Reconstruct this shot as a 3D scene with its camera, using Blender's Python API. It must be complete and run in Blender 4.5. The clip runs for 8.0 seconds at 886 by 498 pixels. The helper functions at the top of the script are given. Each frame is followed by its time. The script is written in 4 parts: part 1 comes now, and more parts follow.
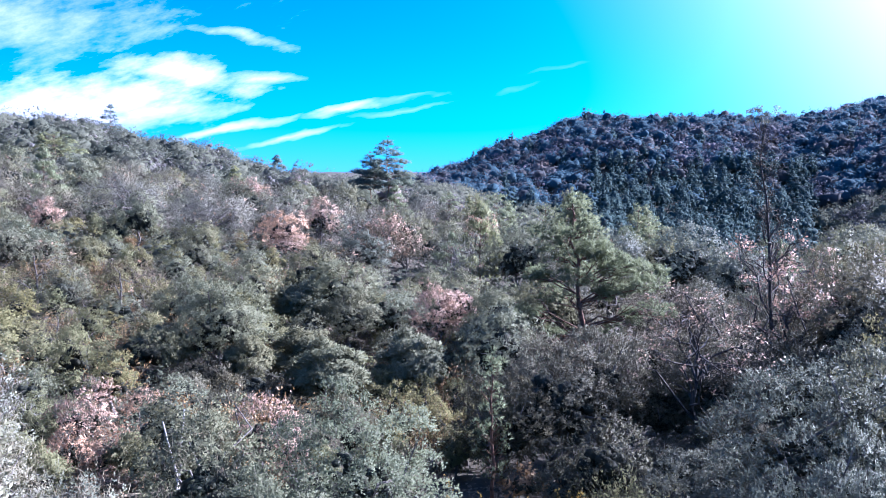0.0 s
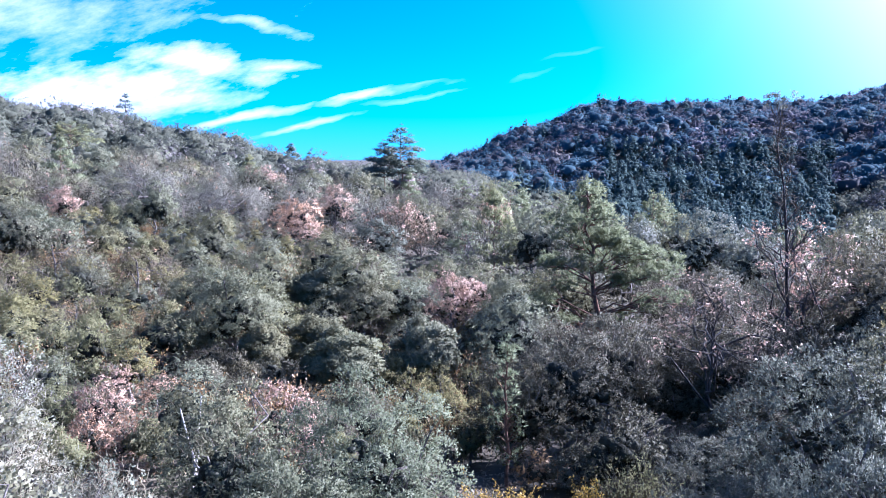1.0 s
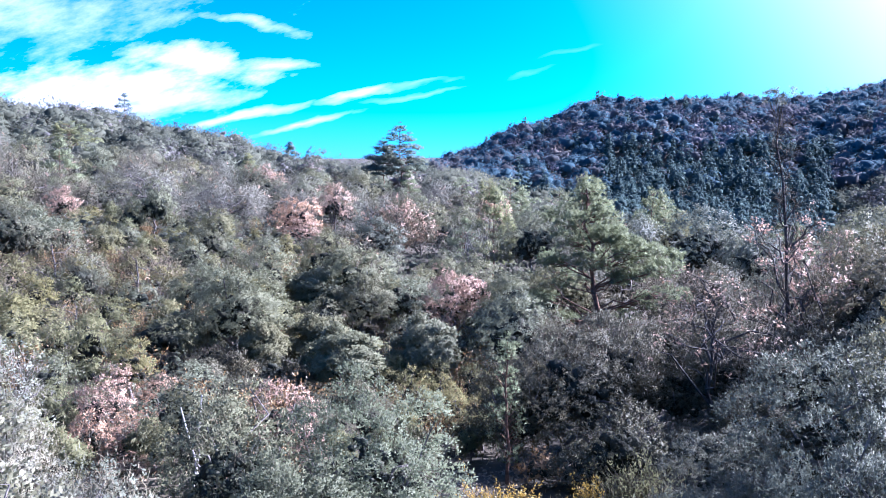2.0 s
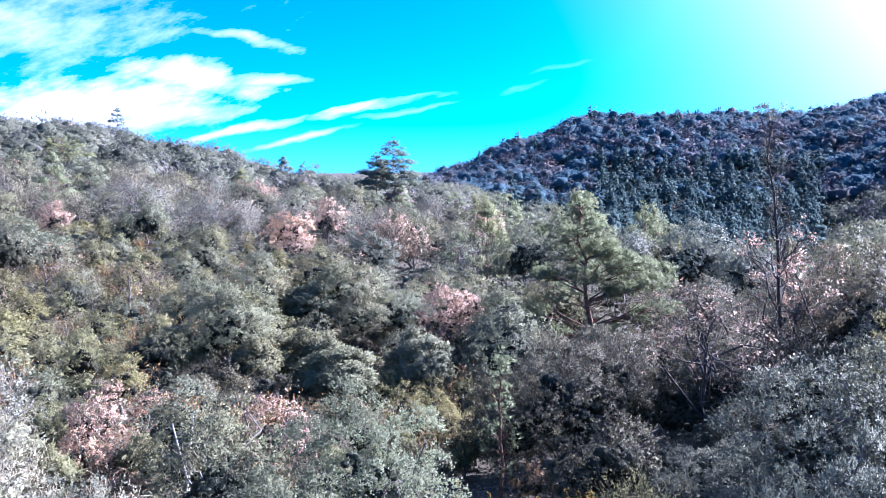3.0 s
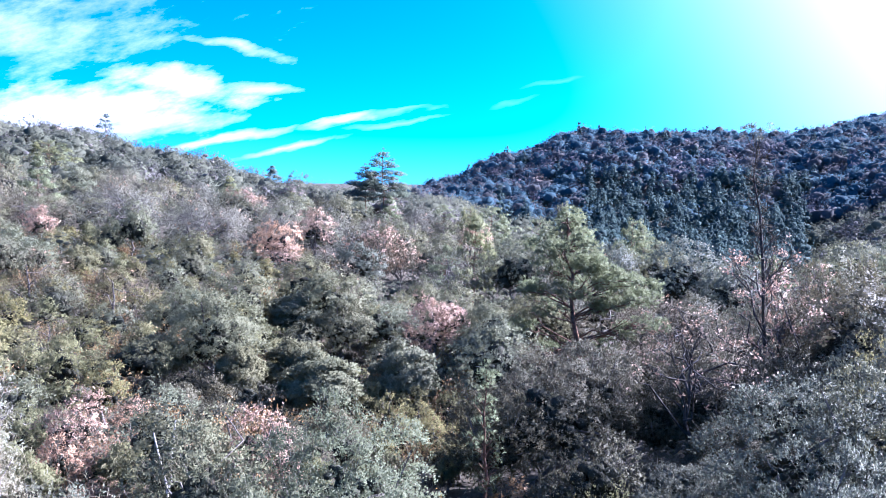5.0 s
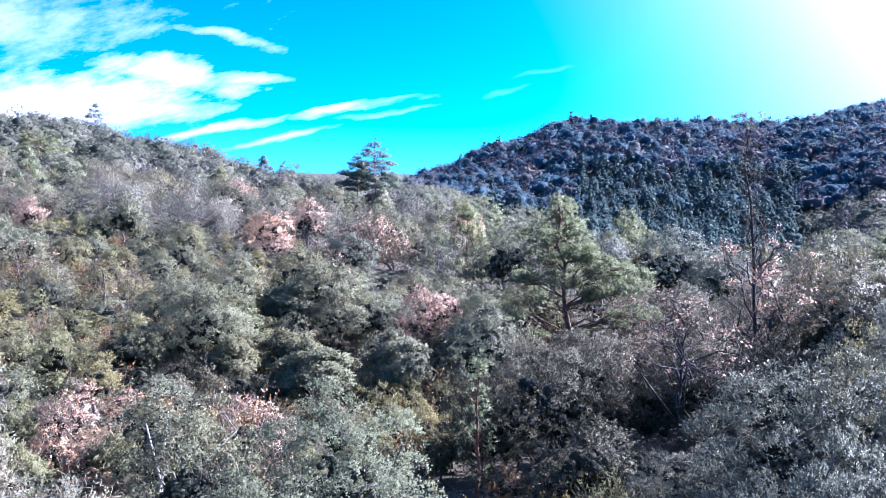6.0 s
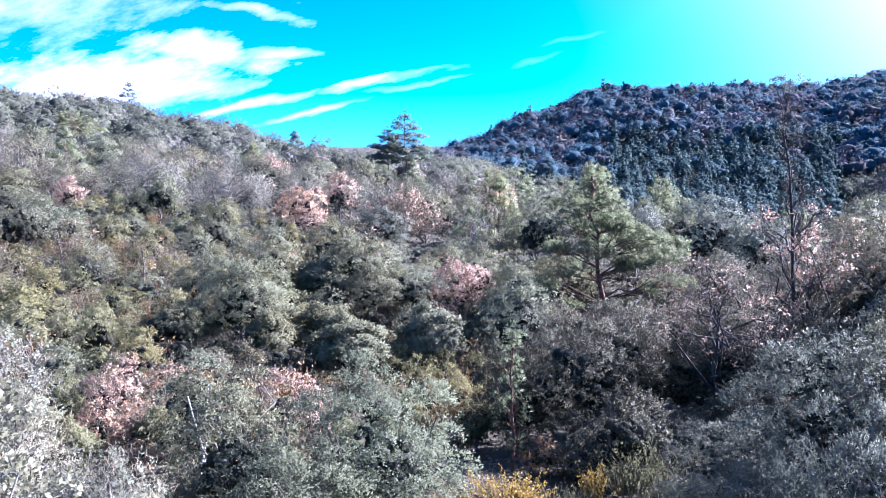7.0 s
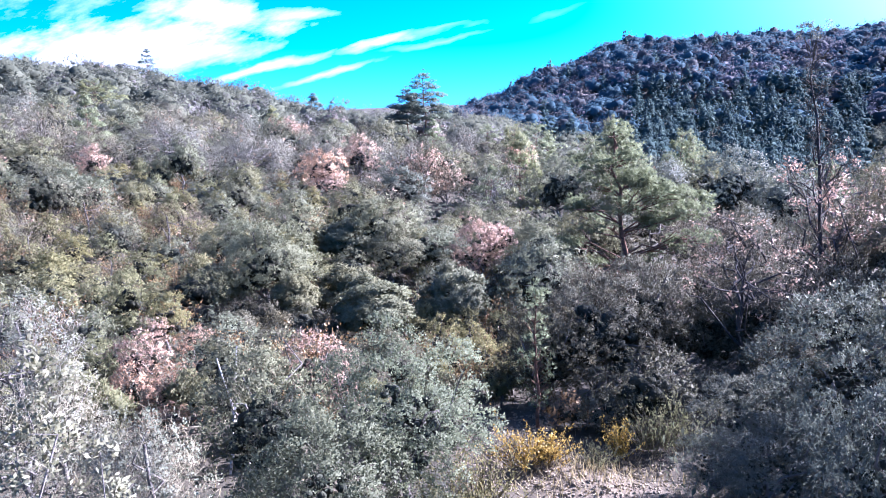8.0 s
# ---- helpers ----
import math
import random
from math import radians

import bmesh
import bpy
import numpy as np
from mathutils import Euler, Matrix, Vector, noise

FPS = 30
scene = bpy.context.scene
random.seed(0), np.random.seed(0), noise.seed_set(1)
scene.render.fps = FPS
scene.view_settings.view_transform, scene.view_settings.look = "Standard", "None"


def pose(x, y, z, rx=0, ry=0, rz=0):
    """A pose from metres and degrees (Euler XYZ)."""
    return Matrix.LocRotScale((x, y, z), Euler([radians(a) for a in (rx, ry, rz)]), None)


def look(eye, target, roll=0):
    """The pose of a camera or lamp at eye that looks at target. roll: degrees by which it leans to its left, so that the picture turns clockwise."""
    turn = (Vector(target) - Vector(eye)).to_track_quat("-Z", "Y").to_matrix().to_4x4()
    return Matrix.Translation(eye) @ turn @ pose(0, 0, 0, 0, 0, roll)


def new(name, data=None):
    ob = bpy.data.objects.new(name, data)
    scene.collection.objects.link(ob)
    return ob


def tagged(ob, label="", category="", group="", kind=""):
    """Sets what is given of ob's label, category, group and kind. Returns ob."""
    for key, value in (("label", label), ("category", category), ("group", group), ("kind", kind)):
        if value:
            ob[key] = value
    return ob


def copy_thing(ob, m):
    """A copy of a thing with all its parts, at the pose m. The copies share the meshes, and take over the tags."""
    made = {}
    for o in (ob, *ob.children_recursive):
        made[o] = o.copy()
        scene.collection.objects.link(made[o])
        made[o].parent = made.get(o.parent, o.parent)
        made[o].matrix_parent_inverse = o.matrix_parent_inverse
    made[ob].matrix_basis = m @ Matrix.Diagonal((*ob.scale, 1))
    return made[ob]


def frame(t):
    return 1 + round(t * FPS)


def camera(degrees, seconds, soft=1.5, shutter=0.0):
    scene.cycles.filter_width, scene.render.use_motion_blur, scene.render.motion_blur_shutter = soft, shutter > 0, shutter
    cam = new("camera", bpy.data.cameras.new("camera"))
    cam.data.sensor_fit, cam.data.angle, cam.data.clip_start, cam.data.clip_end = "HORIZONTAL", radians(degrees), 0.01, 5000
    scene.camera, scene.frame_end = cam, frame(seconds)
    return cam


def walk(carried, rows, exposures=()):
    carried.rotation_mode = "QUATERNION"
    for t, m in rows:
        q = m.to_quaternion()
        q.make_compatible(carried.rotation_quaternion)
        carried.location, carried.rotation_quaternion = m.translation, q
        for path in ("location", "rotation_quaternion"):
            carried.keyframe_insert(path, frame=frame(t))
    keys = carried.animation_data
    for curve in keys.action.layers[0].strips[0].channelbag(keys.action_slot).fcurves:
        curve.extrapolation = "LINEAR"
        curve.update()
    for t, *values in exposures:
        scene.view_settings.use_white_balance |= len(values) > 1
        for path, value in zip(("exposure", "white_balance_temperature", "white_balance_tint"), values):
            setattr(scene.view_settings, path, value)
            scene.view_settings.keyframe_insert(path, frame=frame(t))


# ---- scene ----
EYE = 5.0
cam = camera(62.0, 8.0, soft=0.5)
# seconds, turn to the left, look up, right side up (degrees); the camera hovers on one spot
TURNS = [
    (0.0, 0.0, -6.0, 0.0), (0.5, 0.31, -6.6, -0.13), (1.0, 1.1, -6.95, -0.28), (1.5, 1.16, -7.29, -0.53),
    (3.0, 0.54, -6.0, -0.59), (3.5, -0.22, -5.19, -0.85), (4.0, 0.47, -4.49, 0.52), (4.5, -0.01, -4.62, 0.57),
    (6.0, -1.04, -5.81, 0.47), (6.5, -0.96, -6.06, -0.14), (7.0, 1.48, -7.98, -0.75), (7.5, 3.06, -9.52, -1.82),
    (8.0, 3.28, -11.06, -2.27),
]
EXPOSURE, TINT = 2.75, 33
walk(cam, [(t, pose(0, 0, EYE, 0, 0, yaw) @ pose(0, 0, 0, 90 + up, 0, 0) @ pose(0, 0, 0, 0, 0, lean)) for t, yaw, up, lean in TURNS],
     [(0.0, EXPOSURE - 0.28, 4580, TINT), (3.5, EXPOSURE + 0.03, 4650, TINT + 1), (6.2, EXPOSURE - 0.02, 4650, TINT + 1), (8.0, EXPOSURE + 0.1, 4720, TINT + 4)])

# ------------------------------------------------------------------ light
SUN_AZ, SUN_UP = 62.0, 28.0        # degrees to the right of straight ahead, and above the horizon
sun_way = Vector((math.sin(radians(SUN_AZ)) * math.cos(radians(SUN_UP)), math.cos(radians(SUN_AZ)) * math.cos(radians(SUN_UP)), math.sin(radians(SUN_UP))))
sun = new("sun", bpy.data.lights.new("sun", "SUN"))
sun.data.energy, sun.data.angle, sun.data.color = 5.5, radians(0.53), (1.0, 0.895, 0.7)
sun.matrix_world = look(sun_way * 300, (0, 0, 0))


class Nodes:
    """Short hand for a node tree."""

    def __init__(self, tree):
        self.tree = tree
        tree.nodes.clear()

    def add(self, kind, ins=None, **props):
        n = self.tree.nodes.new(kind)
        if "operation" in props:
            n.operation = props["operation"]
        if "use_clamp" in props:
            n.use_clamp = props["use_clamp"]
        if "data_type" in props:
            n.data_type = props["data_type"]
        if "blend_type" in props:
            n.blend_type = props["blend_type"]
        for k, v in (ins or {}).items():
            if isinstance(v, bpy.types.NodeSocket):
                self.tree.links.new(v, n.inputs[k])
            else:
                n.inputs[k].default_value = v
        return n

    def math(self, op, a, b=0.0, c=0.0, clamp=False):
        return self.add("ShaderNodeMath", {0: a, 1: b, 2: c}, operation=op, use_clamp=clamp).outputs[0]

    def ramp(self, fac, stops):
        n = self.add("ShaderNodeValToRGB", {0: fac})
        while len(n.color_ramp.elements) < len(stops):
            n.color_ramp.elements.new(0.5)
        for e, (p, c) in zip(n.color_ramp.elements, stops):
            e.position, e.color = p, (*c, 1)
        return n.outputs[0]

    def mix(self, fac, a, b, how="MIX"):
        return self.add("ShaderNodeMix", {0: fac, 6: a, 7: b}, data_type="RGBA", blend_type=how).outputs[2]

    def noise(self, vec, scale, detail=4.0, rough=0.55):
        return self.add("ShaderNodeTexNoise", {"Vector": vec, "Scale": scale, "Detail": detail, "Roughness": rough}).outputs[0]


def sky():
    world = bpy.data.worlds.new("sky")
    scene.world = world
    world.use_nodes = True
    n = Nodes(world.node_tree)
    tex = n.add("ShaderNodeTexSky")
    tex.sky_type, tex.sun_disc, tex.sun_elevation, tex.sun_rotation = "NISHITA", False, radians(SUN_UP), radians(SUN_AZ)
    tex.altitude, tex.air_density, tex.dust_density, tex.ozone_density = 700.0, 1.0, 0.7, 3.0
    clear = n.mix(1.0, tex.outputs[0], (SKY_TINT[0], SKY_TINT[1], SKY_TINT[2], 1), "MULTIPLY")
    way = n.add("ShaderNodeTexCoord").outputs["Generated"]
    rise = n.add("ShaderNodeSeparateXYZ", {0: way}).outputs[2]
    low = n.math("POWER", n.math("SUBTRACT", 1.0, n.math("ABSOLUTE", rise)), 14.0)
    clear = n.mix(n.math("MULTIPLY", low, 0.75, clamp=True), clear, (1.7, 4.9, 7.9, 1))
    sep = n.add("ShaderNodeSeparateXYZ", {0: way})
    x, y, z = sep.outputs
    ahead = n.math("MAXIMUM", y, 0.08)
    u, v = n.math("DIVIDE", x, ahead), n.math("DIVIDE", z, ahead)
    flat = n.add("ShaderNodeCombineXYZ", {0: n.math("MULTIPLY", u, 4.0), 1: n.math("MULTIPLY_ADD", v, 11.0, n.math("MULTIPLY", u, -2.4)), 2: 0.3}).outputs[0]
    rag = n.noise(flat, 2.1, 7.0, 0.62)
    swirl = n.noise(flat, 1.3, 3.0)
    u = n.math("MULTIPLY_ADD", n.math("SUBTRACT", n.noise(flat, 3.0, 4.0), 0.5), 0.10, u)
    v = n.math("MULTIPLY_ADD", n.math("SUBTRACT", swirl, 0.5), 0.045, v)
    fine = n.noise(flat, 5.5, 5.0, 0.6)

    def bank(cu, cv, ru, rv, angle, hard, ragged):
        """An elongated cloud bank, frayed by the noise."""
        du, dv = n.math("SUBTRACT", u, cu), n.math("SUBTRACT", v, cv)
        ca, sa = math.cos(radians(angle)), math.sin(radians(angle))
        a = n.math("DIVIDE", n.math("MULTIPLY_ADD", du, ca, n.math("MULTIPLY", dv, sa)), ru)
        b = n.math("DIVIDE", n.math("MULTIPLY_ADD", dv, ca, n.math("MULTIPLY", du, -sa)), rv)
        far = n.math("SQRT", n.math("ADD", n.math("MULTIPLY", a, a), n.math("MULTIPLY", b, b)))
        near = n.math("SUBTRACT", 1.0, far)
        torn = n.math("MULTIPLY_ADD", n.math("SUBTRACT", rag, 0.52), ragged, near)
        torn = n.math("MULTIPLY_ADD", n.math("SUBTRACT", fine, 0.5), ragged * 0.45, torn)
        return n.math("MULTIPLY", torn, hard, clamp=True)

    cover = None
    for spec in CLOUDS:
        one = bank(*spec)
        cover = one if cover is None else n.math("MAXIMUM", cover, one)
    front = n.math("MULTIPLY", n.math("SUBTRACT", y, 0.15), 8.0, clamp=True)
    cover = n.math("MULTIPLY", cover, front)
    # the same broken cloud is added, unseen, overhead and behind to fill the shadows
    lift = n.math("MAXIMUM", z, 0.06)
    roof = n.add("ShaderNodeCombineXYZ", {0: n.math("DIVIDE", x, lift), 1: n.math("DIVIDE", y, lift), 2: 0.0}).outputs[0]
    fill_cloud = n.ramp(n.noise(roof, 0.55, 7.0, 0.6), [(0.52, (0, 0, 0)), (0.72, (0.7, 0.7, 0.7))])
    beyond = n.math("SUBTRACT", 1.0, n.math("MULTIPLY", front, n.math("MULTIPLY", n.math("SUBTRACT", 0.75, v), 4.0, clamp=True)), clamp=True)
    cover = n.math("MAXIMUM", cover, n.math("MULTIPLY", n.math("MULTIPLY", fill_cloud, beyond), n.math("MULTIPLY", z, 12.0, clamp=True)))
    lit = n.mix(n.math("MULTIPLY", cover, 0.97), clear, (CLOUD, CLOUD, CLOUD * 1.02, 1))
    # bright haze round the sun
    dot = n.add("ShaderNodeVectorMath", {0: way, 1: tuple(sun_way)}, operation="DOT_PRODUCT").outputs["Value"]
    halo = n.math("MULTIPLY", n.math("POWER", n.math("MAXIMUM", dot, 0.0), HALO[0]), HALO[1], clamp=True)
    lit = n.mix(halo, lit, (CLOUD * 0.86, CLOUD * 1.0, CLOUD * 1.02, 1))
    bg = n.add("ShaderNodeBackground", {0: lit, 1: SKY_STRENGTH})
    out = n.add("ShaderNodeOutputWorld")
    n.tree.links.new(bg.outputs[0], out.inputs[0])


SKY_STRENGTH, CLOUD = 0.036, 7.6
SKY_TINT = (0.0, 0.69, 0.99)
HALO = (9.0, 5.6)
# across, up, half width, half height, slope, hardness, raggedness
CLOUDS = [
    (-0.52, 0.083, 0.27, 0.05, 5, 1.5, 2.0), (-0.345, 0.133, 0.12, 0.03, -10, 1.2, 2.2), (-0.38, 0.075, 0.14, 0.02, 6, 1.1, 2.0), (-0.56, 0.19, 0.27, 0.05, 4, 0.6, 3.0), (-0.42, 0.24, 0.16, 0.025, 25, 0.45, 3.0),
    (-0.29, 0.054, 0.115, 0.0075, 11, 1.0, 1.3), (-0.205, 0.046, 0.095, 0.0065, 13, 0.85, 1.3), (-0.135, 0.083, 0.07, 0.0055, 13, 0.9, 1.3),
    (-0.045, 0.099, 0.08, 0.0045, 9, 0.3, 1.2), (-0.055, 0.086, 0.09, 0.004, 9, 0.3, 1.2), (-0.27, 0.181, 0.08, 0.011, -12, 0.75, 2.4),
    (-0.245, 0.13, 0.06, 0.011, 0, 0.8, 2.4), (0.1, 0.115, 0.05, 0.004, 12, 0.1, 1.2), (0.16, 0.14, 0.06, 0.003, 8, 0.08, 1.2),
]
sky()


# ------------------------------------------------------------------ materials
def material(name, color, rough=0.6, spec=0.5, bump=None, through_light=0.0):
    """color: a function of the node builder that gives a colour socket."""
    m = bpy.data.materials.new(name)
    m.use_nodes = True
    n = Nodes(m.node_tree)
    col = color(n)
    p = n.add("ShaderNodeBsdfPrincipled", {"Base Color": col, "Roughness": rough, "Specular IOR Level": spec})
    if bump:
        scale, depth = bump
        tex = n.noise(n.add("ShaderNodeTexCoord").outputs["Object"], scale, 6.0)
        b = n.add("ShaderNodeBump", {"Height": tex, "Strength": 0.8, "Distance": depth})
        n.tree.links.new(b.outputs[0], p.inputs["Normal"])
    shader = p.outputs[0]
    if through_light:
        tr = n.add("ShaderNodeBsdfTranslucent", {"Color": col})
        shader = n.add("ShaderNodeMixShader", {0: through_light, 1: shader, 2: tr.outputs[0]}).outputs[0]
    out = n.add("ShaderNodeOutputMaterial")
    n.tree.links.new(shader, out.inputs[0])
    return m


def leafy(a, b, c, patch=0.0, shift=0.36, grain=0.0, calm=0.0):
    """Leaf colour: each leaf its own mix of three, each plant a little different, and in patches where it covers much ground."""
    def color(n):
        own = n.add("ShaderNodeNewGeometry").outputs["Random Per Island"]
        col = n.ramp(own, [(0.0, a), (0.55, b), (1.0, c)])
        plant = n.add("ShaderNodeObjectInfo").outputs["Random"]
        col = n.mix(1.0, col, n.ramp(plant, [(0.0, (1 - shift, 1 - shift, 1 - shift)), (0.3, (1.06, 1.0, 0.78)), (0.6, (0.92, 0.97, 0.93)), (1.0, (1 + shift, 1 + shift, 1 + shift * 0.7))]), "MULTIPLY")
        if patch:
            place = n.add("ShaderNodeTexCoord").outputs["Object"]
            tone = n.noise(place, 1.0 / patch, 2.0)
            col = n.mix(1.0 - calm, col, n.ramp(tone, [(0.3, (0.45, 0.48, 0.5)), (0.5, (1.0, 1.0, 1.0)), (0.68, (1.6, 1.5, 1.42))]), "MULTIPLY")
        if grain:
            place = n.add("ShaderNodeTexCoord").outputs["Object"]
            speck = n.noise(place, grain, 5.0, 0.75)
            col = n.mix(1.0 - calm, col, n.ramp(speck, [(0.34, (0.5, 0.5, 0.52)), (0.5, (0.95, 0.95, 0.95)), (0.66, (1.5, 1.47, 1.43))]), "MULTIPLY")
        return col
    return color


def two_tone(a, b, scale, lo=0.35, hi=0.65, c=None, fine=None):
    def color(n):
        place = n.add("ShaderNodeTexCoord").outputs["Object"]
        col = n.ramp(n.noise(place, scale, 6.0), [(lo, a), (hi, b)])
        if c:
            col = n.mix(n.ramp(n.noise(place, fine or scale * 6, 4.0), [(0.45, (0, 0, 0)), (0.62, (1, 1, 1))]), col, (*c, 1))
        return col
    return color


OAK = material("oak_leaf", leafy((0.115, 0.118, 0.075), (0.154, 0.155, 0.101), (0.195, 0.193, 0.13), shift=0.16), 0.68, 0.1, None, 0.36)
# lichened twigs, paler than TWIG by the lens haze put into the colour
HAZED_LICHEN_TWIG = material("hazed_lichen_twig", leafy((0.135, 0.127, 0.108), (0.165, 0.156, 0.132), (0.2, 0.19, 0.162), shift=0.1), 0.9, 0.1)
# lighter copy of OAK: sun gleam and lens haze painted into the leaf
LIT_OAK = material("lit_oak_leaf", leafy((0.155, 0.158, 0.108), (0.2, 0.203, 0.145), (0.255, 0.257, 0.19), shift=0.08), 0.5, 0.4, None, 0.4)
HOLM = material("holm_oak_leaf", leafy((0.095, 0.102, 0.078), (0.134, 0.14, 0.108), (0.182, 0.186, 0.145), shift=0.16), 0.65, 0.14, None, 0.35)
# browner than OAK, and darkened to stand in for shade on the right
SHADED_BROWN_OAK = material("shaded_brown_oak_leaf", leafy((0.074, 0.07, 0.047), (0.106, 0.1, 0.068), (0.145, 0.136, 0.095), shift=0.16), 0.65, 0.14, None, 0.35)
GREEN_OAK = material("green_oak_leaf", leafy((0.112, 0.124, 0.074), (0.152, 0.163, 0.098), (0.2, 0.21, 0.132), shift=0.12), 0.62, 0.16, None, 0.5)
BOX = material("box_leaf", leafy((0.135, 0.132, 0.068), (0.176, 0.169, 0.088), (0.218, 0.2, 0.108), shift=0.18), 0.75, 0.1, None, 0.48)
RUST = material("rusty_leaf", leafy((0.17, 0.1, 0.045), (0.25, 0.155, 0.065), (0.32, 0.215, 0.095)), 0.55, 0.4, None, 0.25)
GOLD = material("golden_leaf", leafy((0.27, 0.18, 0.035), (0.38, 0.265, 0.055), (0.47, 0.34, 0.085), shift=0.1), 0.55, 0.3, None, 0.35)
TAN = material("dry_oak_leaf", leafy((0.26, 0.165, 0.115), (0.365, 0.238, 0.172), (0.465, 0.325, 0.245), shift=0.14), 0.6, 0.3, None, 0.3)
NEEDLE = material("pine_needle", leafy((0.15, 0.168, 0.09), (0.19, 0.208, 0.115), (0.235, 0.25, 0.15), shift=0.12), 0.65, 0.2, None, 0.45)
BLUE_NEEDLE = material("blue_pine_needle", leafy((0.105, 0.138, 0.125), (0.138, 0.172, 0.155), (0.178, 0.21, 0.188), shift=0.12), 0.7, 0.15, None, 0.5)
TWIG = material("grey_twig", leafy((0.125, 0.117, 0.097), (0.147, 0.138, 0.115), (0.175, 0.165, 0.138), shift=0.25), 0.9, 0.1)
BROWN_TWIG = material("brown_twig", leafy((0.07, 0.057, 0.041), (0.098, 0.081, 0.06), (0.135, 0.113, 0.086)), 0.85, 0.15)
STRAW = material("dry_grass", leafy((0.22, 0.19, 0.11), (0.36, 0.31, 0.20), (0.5, 0.44, 0.31)), 0.6, 0.3, None, 0.2)
BARK = material("oak_bark", two_tone((0.07, 0.062, 0.055), (0.21, 0.19, 0.17), 9.0), 0.9, 0.2, (40, 0.02))
DARK_BARK = material("dark_oak_bark", two_tone((0.03, 0.027, 0.025), (0.08, 0.072, 0.065), 9.0), 0.9, 0.2, (40, 0.02))
PINE_BARK = material("pine_bark", two_tone((0.06, 0.04, 0.03), (0.2, 0.115, 0.072), 7.0), 0.9, 0.2, (30, 0.02))
DEAD = material("bleached_wood", two_tone((0.32, 0.30, 0.28), (0.55, 0.52, 0.48), 12.0), 0.8, 0.2, (60, 0.01))
# near-black lumps stand in for the shade deep inside the crowns
SHADE_CORE = material("oak_shade_core", leafy((0.022, 0.024, 0.018), (0.03, 0.032, 0.024), (0.042, 0.042, 0.032), grain=9.0), 0.8, 0.1, (12, 0.06))
STONE = material("limestone", two_tone((0.16, 0.128, 0.085), (0.33, 0.265, 0.18), 5.0, c=(0.12, 0.092, 0.06)), 0.85, 0.3, (25, 0.02))


def forest_floor(n):
    """Pale stony earth in the clearing, dark leaf litter under the woods."""
    place = n.add("ShaderNodeTexCoord").outputs["Object"]
    bare = n.ramp(n.noise(place, 0.9, 6.0), [(0.35, (0.1, 0.078, 0.052)), (0.65, (0.22, 0.172, 0.12))])
    litter = n.ramp(n.noise(place, 0.6, 6.0), [(0.35, (0.028, 0.026, 0.018)), (0.65, (0.085, 0.07, 0.048))])
    gap = n.add("ShaderNodeVectorMath", {0: place, 1: (1.3, 9.9, 0.0)}, operation="DISTANCE").outputs["Value"]
    slip = n.add("ShaderNodeVectorMath", {0: place, 1: (-6.0, 13.0, 0.0)}, operation="DISTANCE").outputs["Value"]
    gap = n.math("MINIMUM", gap, n.math("MULTIPLY", slip, 1.6))
    gap = n.math("ADD", gap, n.math("MULTIPLY", n.noise(place, 0.7, 3.0), 4.0))
    return n.mix(n.ramp(n.math("MULTIPLY", gap, 0.2), [(0.3, (0, 0, 0)), (0.8, (1, 1, 1))]), bare, litter)


EARTH = material("earth", forest_floor, 0.95, 0.2, (9, 0.05))
# far leaves: blue haze painted in, and darker than RIDGE_OAK for the shaded hill
HAZY_OAK = material("hazy_oak_leaf", leafy((0.052, 0.09, 0.122), (0.06, 0.1, 0.134), (0.069, 0.111, 0.146), 9.0, calm=0.55), 0.9, 0.05, None, 0.5)
HAZY_BROWN_OAK = material("hazy_brown_oak_leaf", leafy((0.082, 0.09, 0.122), (0.094, 0.101, 0.135), (0.108, 0.114, 0.149), 9.0, calm=0.4), 0.9, 0.05, None, 0.5)
HAZY_RIDGE = material("hazy_ridge_leaf", leafy((0.05, 0.085, 0.13), (0.056, 0.094, 0.14), (0.063, 0.102, 0.15), 12.0, calm=0.6), 0.9, 0.05, None, 0.25)
# lighter leaf copy painted for the sunlit nearer ridge, haze blue mixed in
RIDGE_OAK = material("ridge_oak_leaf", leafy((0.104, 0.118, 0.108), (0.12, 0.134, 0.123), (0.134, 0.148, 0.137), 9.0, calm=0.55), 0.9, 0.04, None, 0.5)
# pine tone raised and blued in place of distance haze
HAZY_PINE = material("hazy_pine_needle", leafy((0.044, 0.074, 0.09), (0.054, 0.087, 0.104), (0.066, 0.102, 0.12), 9.0, calm=0.4), 0.9, 0.05, None, 0.35)
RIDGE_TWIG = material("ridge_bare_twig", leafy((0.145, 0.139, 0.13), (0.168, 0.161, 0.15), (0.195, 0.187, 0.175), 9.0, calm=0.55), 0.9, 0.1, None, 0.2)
# violet tint painted in for distance haze
HAZY_TWIG = material("hazy_bare_twig", leafy((0.102, 0.097, 0.122), (0.117, 0.111, 0.138), (0.135, 0.128, 0.157), 9.0, calm=0.4), 0.9, 0.05, None, 0.4)
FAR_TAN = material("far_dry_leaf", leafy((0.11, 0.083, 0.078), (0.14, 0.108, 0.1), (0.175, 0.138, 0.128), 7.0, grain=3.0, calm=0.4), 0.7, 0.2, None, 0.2)

